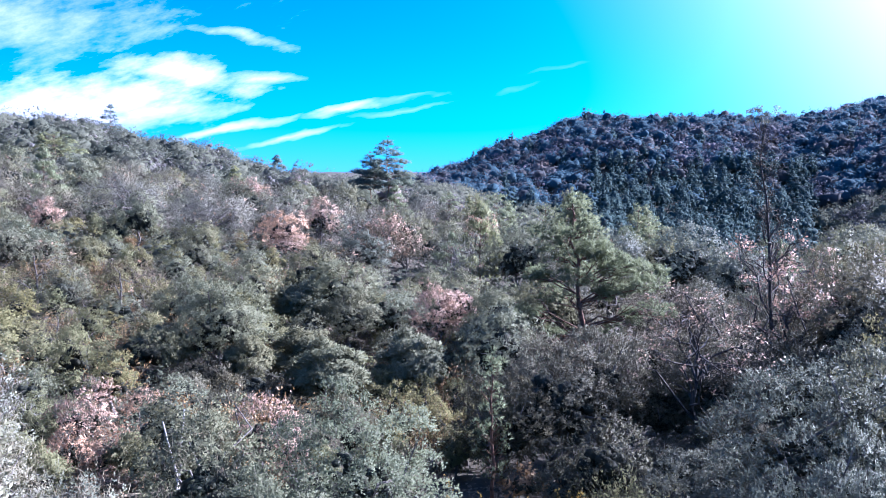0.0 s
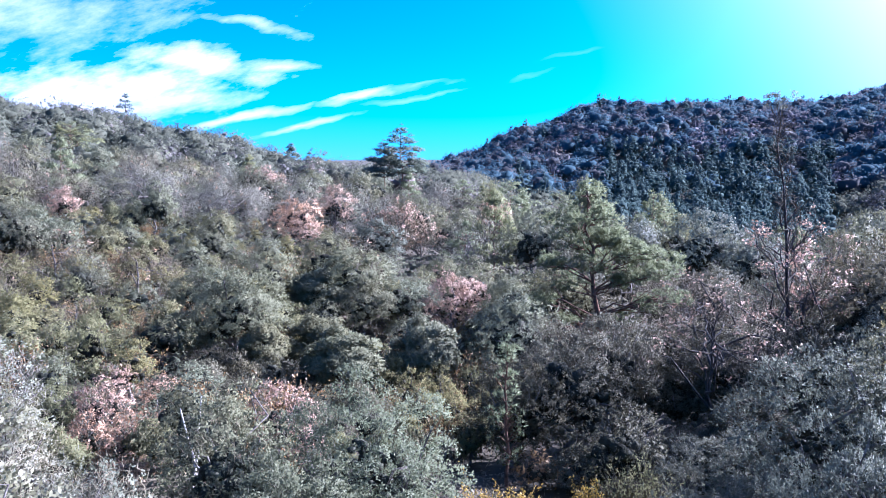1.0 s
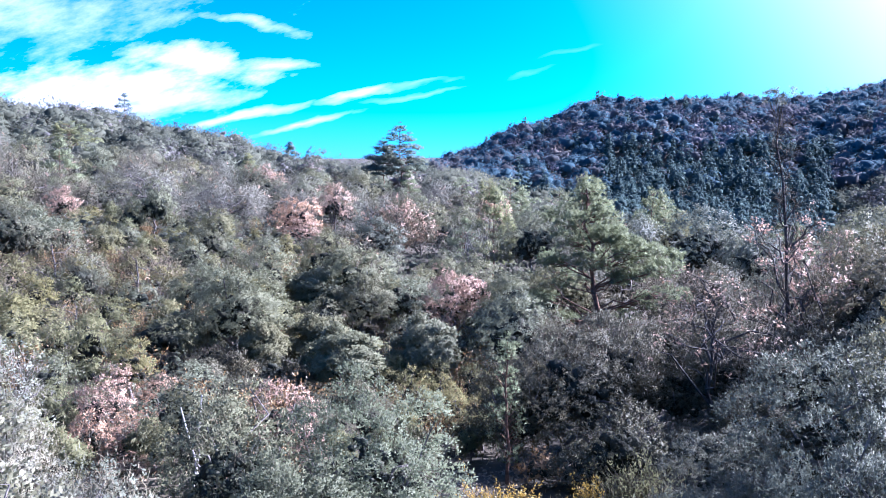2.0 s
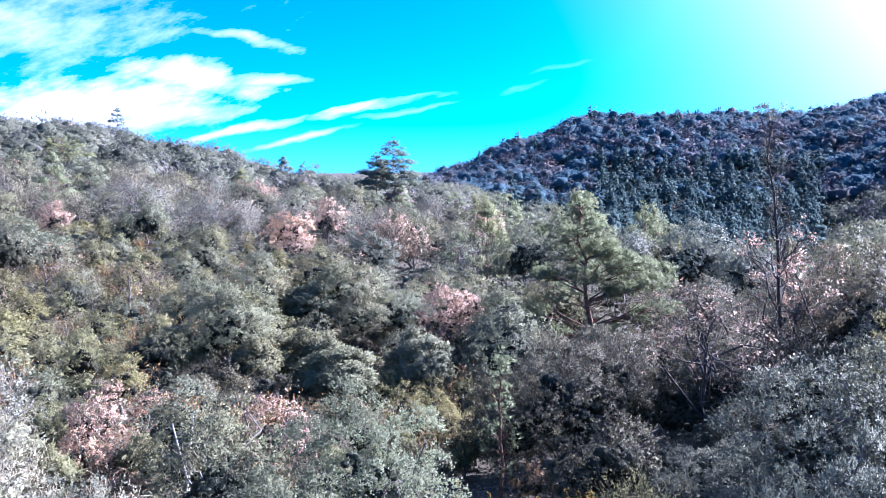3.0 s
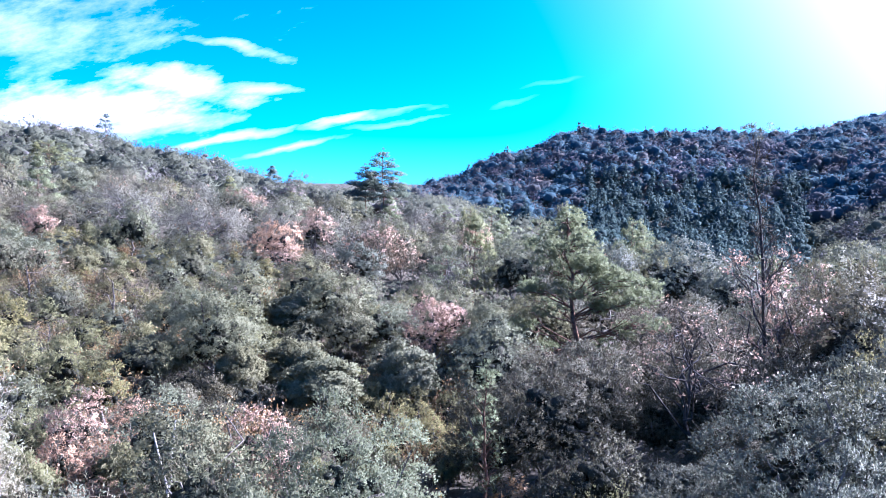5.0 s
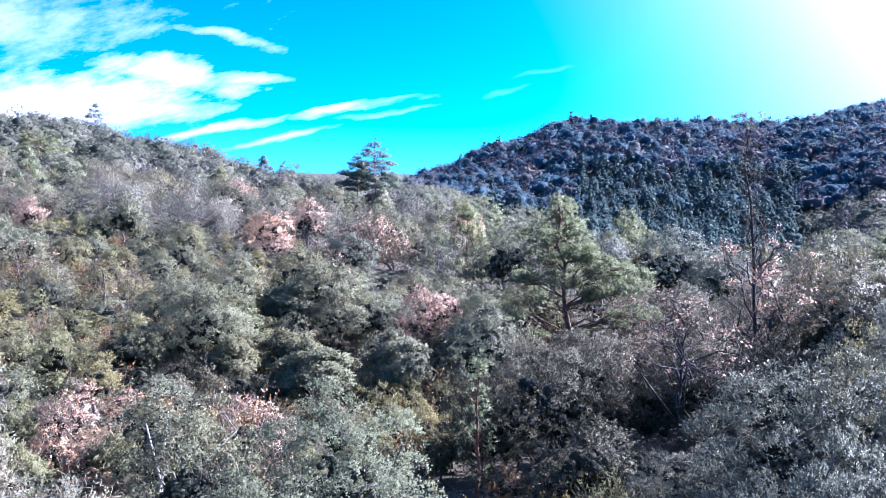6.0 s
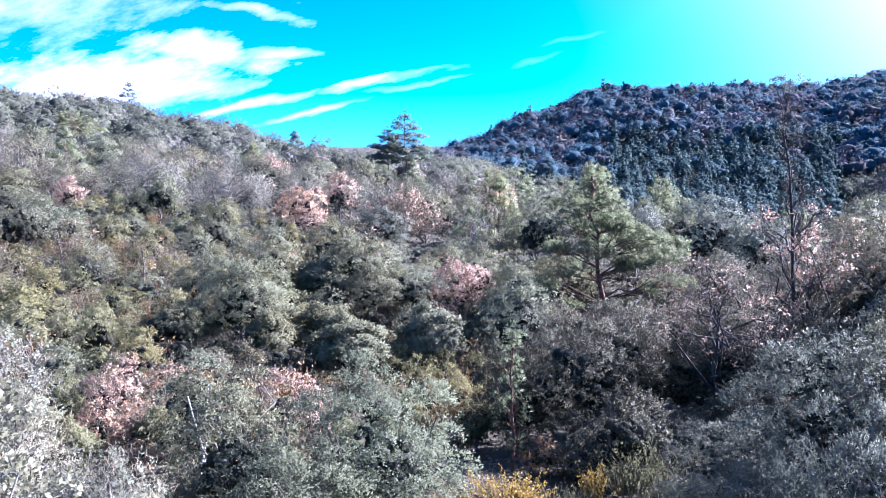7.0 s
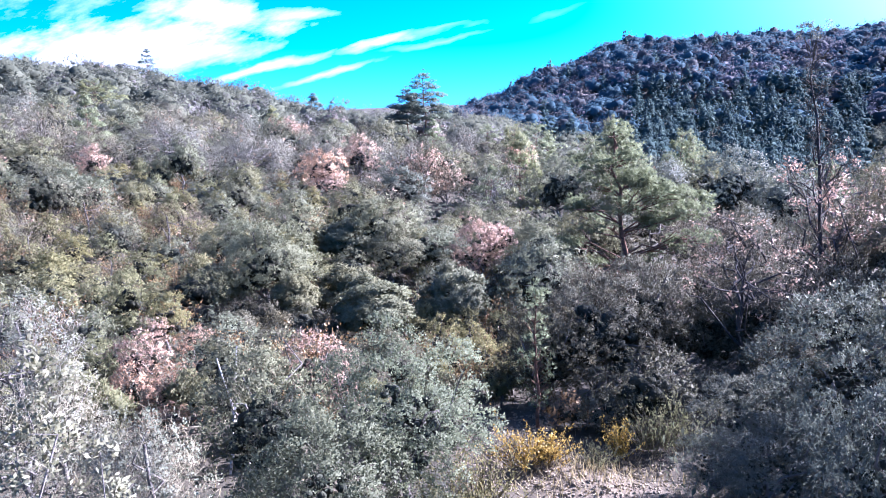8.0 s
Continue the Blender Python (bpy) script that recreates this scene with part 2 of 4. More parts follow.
# ------------------------------------------------------------------ the lie of the land
AZ = np.array([-180.0, -60.0, -28.0, -19.0, -12.0, -2.5, 0.0, 5.5, 11.0, 25.0, 32.0, 60.0, 180.0])
REACH = np.array([0.0, 6, 10, 15, 22, 32, 48, 75, 120, 180, 280, 420])
NEAR_HEIGHTS = [
    [0, 0.5, 1.0, 2.0, 4.0, 6.0],
    [0, 0.3, 0.6, 1.0, 2.0, 3.5],
    [0, 0.0, 0.1, 0.0, 0.0, 0.3],
    [0, -0.05, -0.05, -0.3, -0.5, -0.3],
    [0, -0.1, -0.2, -0.6, -1.0, -0.8],
    [0, -0.1, -0.28, -1.0, -1.6, -1.7],
    [0, -0.1, -0.3, -1.1, -1.8, -2.0],
    [0, -0.1, -0.35, -1.05, -1.6, -1.9],
    [0, -0.1, -0.4, -1.0, -1.4, -1.8],
    [0, 0.0, -0.2, -0.5, -1.0, -2.0],
    [0, 0.1, 0.0, -0.2, -0.5, -1.0],
    [0, 0.2, 0.3, 0.5, 1.0, 2.0],
]
FAR_HEIGHTS = [
    [9.0, 14.0, 20.0, 25.0, 30.0, 30.0],
    [6.0, 10.0, 18.0, 26.0, 30.0, 30.0],
    [0.8, 2.4, 8.8, 13.0, 12.0, 12.0],
    [0.2, 1.6, 5.6, 6.6, 4.0, 4.0],
    [-0.4, 0.5, 1.7, 1.2, -1.0, -2.0],
    [-1.6, -1.0, -0.4, -2.0, -4.5, -6.0],
    [-2.0, -1.6, -0.8, -2.0, 1.2, -1.0],
    [-2.3, -3.3, -5.0, -3.0, 12.0, 9.0],
    [-2.5, -5.0, -9.0, -4.0, 20.0, 16.0],
    [-4.0, -7.0, -10.0, -3.0, 17.5, 24.5],
    [-2.0, -4.0, -6.0, 2.0, 20.0, 35.5],
    [3.0, 4.0, 6.0, 15.0, 35.0, 60.0],
]
HEIGHTS = [a + b for a, b in zip(NEAR_HEIGHTS, FAR_HEIGHTS)]
HEIGHTS = np.array(HEIGHTS + HEIGHTS[:1])
SLOPES = np.gradient(HEIGHTS, REACH, axis=1)
SLOPES[:, -1] = 0


def ground_z(x, y):
    """Height of the ground at x, y (numbers or arrays)."""
    x, y = np.atleast_1d(np.asarray(x, float)), np.atleast_1d(np.asarray(y, float))
    r, az = np.hypot(x, y), np.degrees(np.arctan2(x, y))
    rc = np.minimum(r, REACH[-1] - 1e-6)
    i = np.searchsorted(REACH, rc, "right") - 1
    h = REACH[i + 1] - REACH[i]
    s = (rc - REACH[i]) / h
    a, b, c, d = 2 * s**3 - 3 * s**2 + 1, (s**3 - 2 * s**2 + s) * h, 3 * s**2 - 2 * s**3, (s**3 - s**2) * h
    j = np.clip(np.searchsorted(AZ, az, "right") - 1, 0, len(AZ) - 2)
    q = (az - AZ[j]) / (AZ[j + 1] - AZ[j])
    q = q * q * (3 - 2 * q)

    def column(k):
        return HEIGHTS[k, i] * a + SLOPES[k, i] * b + HEIGHTS[k, i + 1] * c + SLOPES[k, i + 1] * d

    z = column(j) * (1 - q) + column(j + 1) * q
    past = np.clip((r - 420) / 900, 0, 1)
    z = z * (1 - past * past * (3 - 2 * past))
    rough = np.clip(r / 8, 0, 1)
    z = z + rough * (0.07 * np.sin(x * 1.3 + 1) * np.cos(y * 1.1) + 0.05 * np.sin(x * 2.9 + y * 2.3)) + np.clip(r - 30, 0, 200) / 200 * (1.2 * np.sin(x * 0.11 + 2) * np.sin(y * 0.09) + 0.6 * np.sin(x * 0.31) * np.cos(y * 0.27))
    return z


def land(x, y):
    return float(ground_z(x, y)[0])


def np_mesh(name, verts, faces, mat, smooth=False, normals=None):
    """A mesh from arrays; faces all have the same number of corners."""
    me = bpy.data.meshes.new(name)
    verts, faces = np.ascontiguousarray(verts, np.float32), np.ascontiguousarray(faces, np.int32)
    me.vertices.add(len(verts))
    me.vertices.foreach_set("co", verts.ravel())
    me.loops.add(faces.size)
    me.loops.foreach_set("vertex_index", faces.ravel())
    me.polygons.add(len(faces))
    me.polygons.foreach_set("loop_start", np.arange(0, faces.size, faces.shape[1], dtype=np.int32))
    if smooth or normals is not None:
        me.polygons.foreach_set("use_smooth", np.ones(len(faces), bool))
    me.update(calc_edges=True)
    if normals is not None:
        me.normals_split_custom_set_from_vertices(np.ascontiguousarray(normals, np.float32))
    me.materials.append(mat)
    return me


def make_ground():
    az = np.radians(np.concatenate([np.arange(-180, -50, 4.0), np.arange(-50, 50, 0.8), np.arange(50, 180, 4.0)]))
    r = np.concatenate([[0.01], np.geomspace(0.5, 500, 190), np.geomspace(540, 4500, 20)])
    A, R = np.meshgrid(az, r)
    X, Y = R * np.sin(A) + 0.3 * np.exp(-R), R * np.cos(A) + 0.2 * np.exp(-R)
    Z = ground_z(X.ravel(), Y.ravel())
    V = np.stack([X.ravel(), Y.ravel(), Z], 1)
    na, nr = len(az), len(r)
    k, m = np.meshgrid(np.arange(na), np.arange(nr - 1))
    k, m = k.ravel(), m.ravel()
    k2 = (k + 1) % na
    F = np.stack([m * na + k, (m + 1) * na + k, (m + 1) * na + k2, m * na + k2], 1)[:, ::-1]
    me = np_mesh("ground", V, F, EARTH)
    me.validate()
    me.polygons.foreach_set("use_smooth", np.ones(len(me.polygons), bool))
    return tagged(new("ground", me), "dry brown stony earth of a scrub-covered hillside valley", "ground", kind="structure")


make_ground()


# ------------------------------------------------------------------ plants: shapes
def unit(v):
    return v / np.maximum(np.linalg.norm(v, axis=-1, keepdims=True), 1e-9)


def balls(rng, n):
    return unit(rng.normal(size=(n, 3)))


def blades(rng, P, A, L, W, fold=0.12, face=None, simple=False):
    """Pointed leaves (or slivers) that start at P and run along A: corners and four-cornered faces."""
    n = len(P)
    A = unit(A)
    S = unit(np.cross(A, balls(rng, n) if face is None else face))
    N = np.cross(S, A)
    L, W = np.broadcast_to(L, n)[:, None], np.broadcast_to(W, n)[:, None]
    if simple:
        back = P - A * L * 0.1
        V = np.stack([back - S * W / 2, P + A * L, back + S * W / 2], 1).reshape(-1, 3)
        return V, np.arange(3 * n).reshape(n, 3)
    mid = P + A * L * 0.5
    V = np.stack([P, mid - S * W / 2 + N * W * fold, P + A * L, mid + S * W / 2 + N * W * fold], 1).reshape(-1, 3)
    return V, np.arange(4 * n).reshape(n, 4)


def soften(rng, geo, towards, rough=0.3, up=0.3):
    """Gives loose leaves the rounded shading of the mass that they belong to; towards: one way outward for each leaf."""
    V, F = geo
    n, k = F.shape
    N = unit(unit(towards) + rough * balls(rng, n) + np.array([0, 0, up]))
    T = V[F]
    turned = (np.cross(T[:, 1] - T[:, 0], T[:, 2] - T[:, 0]) * N).sum(1) < 0
    F = np.where(turned[:, None], F[:, ::-1], F)
    return V, F, np.repeat(N, k, 0)


def join(*pieces):
    V, F, N, k = [], [], [], 0
    for v, f, *n in pieces:
        V.append(v), F.append(f + k)
        N.append(n[0] if n else unit(v - v.mean(0)))
        k += len(v)
    return np.vstack(V), np.vstack(F), np.vstack(N)


def tube(path, radii, sides=6):
    """A tapered limb along the points of path."""
    path, radii = np.asarray(path, float), np.asarray(radii, float)
    t = unit(np.gradient(path, axis=0))
    ref = np.where(np.abs(t[:, 2:]) > 0.9, np.array([[1.0, 0, 0]]), np.array([[0, 0, 1.0]]))
    a = unit(np.cross(t, ref))
    b = np.cross(t, a)
    w = np.arange(sides) / sides * 2 * np.pi
    V = path[:, None] + radii[:, None, None] * (np.cos(w)[None, :, None] * a[:, None] + np.sin(w)[None, :, None] * b[:, None])
    m, k = np.meshgrid(np.arange(len(path) - 1), np.arange(sides), indexing="ij")
    m, k = m.ravel(), k.ravel()
    k2 = (k + 1) % sides
    return V.reshape(-1, 3), np.stack([m * sides + k, m * sides + k2, (m + 1) * sides + k2, (m + 1) * sides + k], 1)


def bent(rng, p, q, n=5, sag=0.08):
    """A crooked way from p to q."""
    p, q = np.asarray(p, float), np.asarray(q, float)
    s = np.linspace(0, 1, n)[:, None]
    L = np.linalg.norm(q - p)
    wob = rng.normal(size=(n, 3)) * sag * L
    wob[0] = wob[-1] = 0
    return p + (q - p) * s + wob + np.array([0, 0, 1.0]) * (np.sin(s * np.pi) * sag * L)


def clumps(rng, n, width, height, low=0.3, hollow=0.6, upper=0.75):
    """Middles and sizes of the clumps that make up a lobed crown; its top is at height, its lowest part at low * height."""
    mid, half = height * (1 + low) / 2, height * (1 - low) / 2
    i = np.arange(n) + 0.5
    z = 1 - (1 + upper * 0.2 + 0.75 * (1 - upper) * 2) * i / n
    z = np.clip(z + rng.normal(size=n) * 0.12, -1, 1)
    a = i * 2.39996 + rng.normal(size=n) * 0.35
    flat = np.sqrt(1 - z * z)
    d = np.stack([np.cos(a) * flat, np.sin(a) * flat, z], 1)
    lobe = rng.uniform(0, 6.28, 3)
    swell = 0.84 + 0.1 * np.sin(2 * a + lobe[0]) + 0.08 * np.sin(3 * a + lobe[1] + 2 * z) + 0.06 * np.sin(5 * a + lobe[2])
    rad = swell * np.where(rng.random(n) < 0.22, rng.uniform(hollow - 0.15, 0.75, n), rng.uniform(0.85, 1.06, n))
    size = rng.uniform(0.75, 1.35, n) * 1.55 / math.sqrt(n) * min(width / 2, half * 1.35)
    C = d * rad[:, None] * np.array([width / 2, width / 2, half])
    C[:, 2] += mid
    return C, size


def foliage(rng, C, size, count, L, W, up=0.5, spread=0.5, shell=0.5, simple=False, cull=0.75, loose=0.1, per=8, own=0.24, reach=1.12):
    """Leaves in small sprigs on the outside of clumps, none buried inside another clump; each sprig faces its own way."""
    sprigs = max(count // per, 4)
    more = int(sprigs * 4)
    k = rng.choice(len(C), more, p=size**2 / (size**2).sum())
    d = balls(rng, more)
    d[:, 2] = np.where(d[:, 2] < -0.35, -d[:, 2], d[:, 2])
    r = size[k] * (shell + (reach - shell) * rng.random(more) ** 0.7)
    P = C[k] + d * r[:, None] * np.array([1.1, 1.1, 0.95])
    gap = np.linalg.norm(P[:, None] - C[None], axis=2) / size[None]
    gap[np.arange(more), k] = 9
    keep = np.flatnonzero(gap.min(1) > cull)[:sprigs]
    P, d = P[keep], d[keep]
    out = unit(P - C.mean(0))
    way = unit(0.72 * out + 0.32 * d + (own + 0.3 * loose) * balls(rng, len(keep)))
    P, d, way = (np.repeat(q, per, 0) for q in (P, d, way))
    n = len(P)
    P = P + (balls(rng, n) * 1.25 * rng.random((n, 1)) ** 0.5 + way * rng.uniform(-0.5, 0.9, (n, 1))) * L * min(1.0, per / 4)
    face = way + spread * balls(rng, n) + np.array([0, 0, up])
    A = balls(rng, n)
    A = A - 0.8 * unit(face) * (A * unit(face)).sum(1, keepdims=True) * (1 - loose) + (0.25 + 0.6 * loose) * way
    geo = blades(rng, P, A, L * rng.uniform(0.65, 1.25, n), W * rng.uniform(0.7, 1.2, n), face=face, simple=simple)
    return soften(rng, geo, way, own + 0.22 * loose)


def ico(level):
    bm = bmesh.new()
    bmesh.ops.create_icosphere(bm, subdivisions=level + 1, radius=1.0)
    bm.verts.ensure_lookup_table()
    V = np.array([v.co[:] for v in bm.verts])
    F = np.array([[v.index for v in f.verts] for f in bm.faces])
    bm.free()
    return V, F


ICO = [ico(0), ico(1), ico(2)]


def lumps(rng, C, size, level=1, squash=0.9, rough=0.2, soft=False):
    """Uneven leaf masses, one for each clump."""
    V0, F0 = ICO[level]
    n, m = len(C), len(V0)
    q = np.linalg.qr(rng.normal(size=(n, 3, 3)))[0]
    V = np.einsum("nij,mj->nmi", q, V0) * (1 + rng.uniform(-rough, rough, (n, m, 1)))
    V = C[:, None] + V * size[:, None, None] * np.array([1.08, 1.08, squash])
    F = (F0[None] + (np.arange(n) * m)[:, None, None]).reshape(-1, 3)
    if not soft:
        return V.reshape(-1, 3), F
    N = 0.9 * unit(V - C.mean(0)) + 0.3 * unit(V - C[:, None]) + 0.12 * balls(rng, n * m).reshape(n, m, 3) + np.array([0, 0, 0.25])
    return V.reshape(-1, 3), F, unit(N).reshape(-1, 3)


def tris(geo):
    V, F, *N = geo
    return (V, np.vstack([F[:, [0, 1, 2]], F[:, [0, 2, 3]]]), *N) if F.shape[1] == 4 else geo


def empty(name):
    ob = new(name)
    ob.empty_display_size = 0.3
    return ob


def part(name, geo, mat, parent, label="", kind="", smooth=False):
    ob = new(name, np_mesh(name, geo[0], geo[1], mat, smooth, geo[2] if len(geo) > 2 else None))
    ob.parent = parent
    return tagged(ob, label, kind=kind)


def broadleaf(name, seed, width, height, leaves, L, mat, low=0.3, n=34, limbs=5, bark=None, stems=1, twigs=300, twig_mat=None, extra=None, upper=0.75, core=0.42, simple=True, level=0, loose=0.12, girth=1.0):
    """Oak-like tree or bush: trunks, limbs, thin twigs, a dark core painting inner shade, and a clumpy crown."""
    rng = np.random.default_rng(seed)
    ob = empty(name)
    C, size = clumps(rng, n, width, height, low, upper=upper)
    fork = np.array([rng.normal() * 0.05 * width, rng.normal() * 0.05 * width, max(low * height * 0.9, 0.12 * height)])
    thick = (0.022 * height + 0.012) * girth
    for s in range(stems):
        foot = np.array([rng.normal() * 0.06 * width, rng.normal() * 0.06 * width, 0]) * (stems > 1) + np.array([0, 0, -0.15])
        top = fork + np.array([0, 0, 0.3 * height]) + rng.normal(size=3) * 0.06 * width * (stems > 1)
        part("trunk", tube(bent(rng, foot, top, 6, 0.04), np.linspace(thick, thick * 0.45, 6), 7), bark or BARK, ob)
    for c in C[rng.permutation(n)[:limbs]]:
        start = fork + np.array([0, 0, rng.uniform(-0.02, 0.22) * height])
        part("limb", tube(bent(rng, start, c, 5), np.linspace(thick * 0.55, thick * 0.12, 5), 5), bark or BARK, ob)
    if twigs:
        k = rng.integers(0, n, twigs)
        P = C[k] + rng.normal(size=(twigs, 3)) * size[k][:, None] * 0.35
        A = (C[k] - fork) * 0.6 + rng.normal(size=(twigs, 3)) * 0.35 * width * 0.5
        part("branchwork", blades(rng, P, A, rng.uniform(0.06, 0.16, twigs) * min(width, height) * 0.8, max(0.006, L * 0.13), 0.3), twig_mat or TWIG, ob, kind="stuff")
    heart = np.array([C[:, 0].mean(), C[:, 1].mean(), (low + (1 - low) * 0.4) * height])
    # dark lumps behind the leaves imitate the shade between them
    part("inner_crown", lumps(rng, heart + (C - heart) * 0.5, size * core * 1.35, level, 0.9, 0.3), SHADE_CORE, ob, kind="stuff")
    part("crown", foliage(rng, C, size, leaves, L, L * (0.72 - 0.2 * loose), 0.5, 0.42 + 0.7 * loose, shell=0.5, simple=simple, loose=loose), mat, ob, kind="stuff")
    if extra:
        count, emat, ename = extra
        some = rng.permutation(n)[: max(2, n // 3)]
        part(ename, foliage(rng, C[some], size[some], count, L * 1.1, L * 0.7, 0.1), emat, ob, kind="stuff")
    return ob


def bare_tree(name, seed, width, height, twigs, mat=None, low=0.35, leaves=0, leaf_mat=None, L=0.09, twig_w=0.012, n=26, limbs=7, spread=0.65, short=1.0, bark=None):
    """Leafless tree: crooked limbs and a haze of fine twigs, with a few dry leaves left."""
    rng = np.random.default_rng(seed)
    ob = empty(name)
    mat = mat or TWIG
    C, size = clumps(rng, n, width, height, low, 0.5)
    size = size * 1.25
    fork = np.array([0, 0, low * height])
    thick = 0.016 * height + 0.01
    top = np.array([rng.normal() * 0.06 * width, rng.normal() * 0.06 * width, 0.8 * height])
    trunk = bent(rng, (0, 0, -0.15), top, 7, 0.03)
    part("trunk", tube(trunk, np.linspace(thick, thick * 0.3, 7), 7), bark or BARK, ob)
    for c in C[rng.permutation(n)[:limbs]]:
        start = trunk[rng.integers(2, 6)]
        part("limb", tube(bent(rng, start, c, 5, 0.1), np.linspace(thick * 0.5, thick * 0.12, 5), 5), bark or BARK, ob)
    k = rng.integers(0, n, twigs)
    P = C[k] + rng.normal(size=(twigs, 3)) * size[k][:, None] * 0.5
    A = unit(C[k] - fork) * 0.5 + rng.normal(size=(twigs, 3)) * spread + np.array([0, 0, 0.25])
    part("branchwork", soften(rng, blades(rng, P, A, rng.uniform(0.022, 0.058, twigs) * short * (1.2 + min(width, height)), twig_w, 0.3, simple=height > 2.8), 0.7 * unit(P - C.mean(0)) + 0.4 * unit(P - C[k]), 0.5), mat, ob, kind="stuff")
    if leaves:
        part("dry_foliage", foliage(rng, C, size, leaves, L, L * 0.65, 0.0, 1.0, 0.3), leaf_mat or TAN, ob, kind="stuff")
    return ob


def pine(name, seed, width, height, tufts, needle, bare=0.3, whorls=9, flat=0.25, per=6, blades_each=7, lean=0.0, blunt=1.0, wide=0.14, plump=0.6, thin=14, needles=None):
    """Pine: a straight trunk, rising boughs in whorls, and needles in tufts on their outer ends."""
    rng = np.random.default_rng(seed)
    ob = empty(name)
    thick = 0.012 * height + 0.008
    trunk = bent(rng, (0, 0, -0.15), (lean * height, 0, height * 0.97), 8, 0.012)
    part("trunk", tube(trunk, np.linspace(thick, thick * 0.18, 8), 8), PINE_BARK, ob)
    tips = []
    for w in range(whorls):
        s = bare + (1 - bare) * (w + rng.uniform(-0.3, 0.3)) / whorls
        s = min(max(s, 0.08), 0.97)
        z = s * height
        base = np.array([np.interp(z, trunk[:, 2], trunk[:, 0]), np.interp(z, trunk[:, 2], trunk[:, 1]), z])
        q = (s - bare) / (1 - bare)
        reach = width / 2 * (1 - max(q, 0) ** (1.6 * blunt)) * (0.75 + 0.25 * min(1, 4 * max(q, 0.02)))
        for b in range(per):
            a = 2 * math.pi * (b / per + rng.uniform(-0.08, 0.08)) + w * 0.7
            ln = max(0.12, reach * rng.uniform(0.55, 1.1))
            end = base + np.array([math.cos(a) * ln, math.sin(a) * ln, ln * (flat + 0.45 * max(q, 0)) * rng.uniform(0.3, 1.3)])
            way = bent(rng, base, end, 4, 0.05)
            if b % 2 == 0 or ln > width * 0.3:
                part("bough", tube(way, np.linspace(thick * 0.3, thick * 0.07, 4), 4), PINE_BARK, ob)
            tips.append((way, ln))
    tips.append((np.array([[0, 0, 0.9], [0, 0, 0.93], [0, 0, 0.96], [0, 0, 1.0]]) * height + np.array([lean * height, 0, 0]), 0.3))
    weight = np.array([ln for _, ln in tips])
    groups = max(30, tufts // thin)
    pick = np.concatenate([np.arange(len(tips)), rng.choice(len(tips), max(groups - len(tips), 1), p=weight / weight.sum())])
    s = np.where(np.arange(len(pick)) < len(tips), 0.95, rng.uniform(0.35, 1.0, len(pick)) ** 0.6)
    ways = np.array([w for w, _ in tips])
    i = np.minimum((s * 3).astype(int), 2)
    f = (s * 3 - i)[:, None]
    C = ways[pick, i] * (1 - f) + ways[pick, i + 1] * f
    C = C + weight[pick][:, None] * rng.normal(size=(len(pick), 3)) * np.array([0.16, 0.16, 0.04]) * (1.2 - 0.7 * s[:, None])
    size = np.clip(weight[pick] * 0.27, needle * 1.0, needle * 4) * rng.uniform(0.7, 1.2, len(pick))
    part("inner_crown", lumps(rng, C, size * 0.34, 0, 0.5, 0.3, True), needles or NEEDLE, ob, kind="stuff")
    k = rng.choice(len(C), tufts, p=size**2 / (size**2).sum())
    d = balls(rng, tufts)
    d[:, 2] = np.abs(d[:, 2])
    P = C[k] + d * size[k][:, None] * rng.uniform(0.7, 1.0, (tufts, 1)) * np.array([1.15, 1.15, plump])
    A = np.repeat(d + np.array([0, 0, 0.5]), blades_each, 0) + rng.normal(size=(tufts * blades_each, 3)) * 0.6
    PP = np.repeat(P, blades_each, 0)
    part("needle_cover", soften(rng, blades(rng, PP, A, needle * rng.uniform(0.7, 1.2, len(PP)), needle * wide, 0.3, simple=True), np.repeat(d, blades_each, 0), 0.4), needles or NEEDLE, ob, kind="stuff")
    return ob


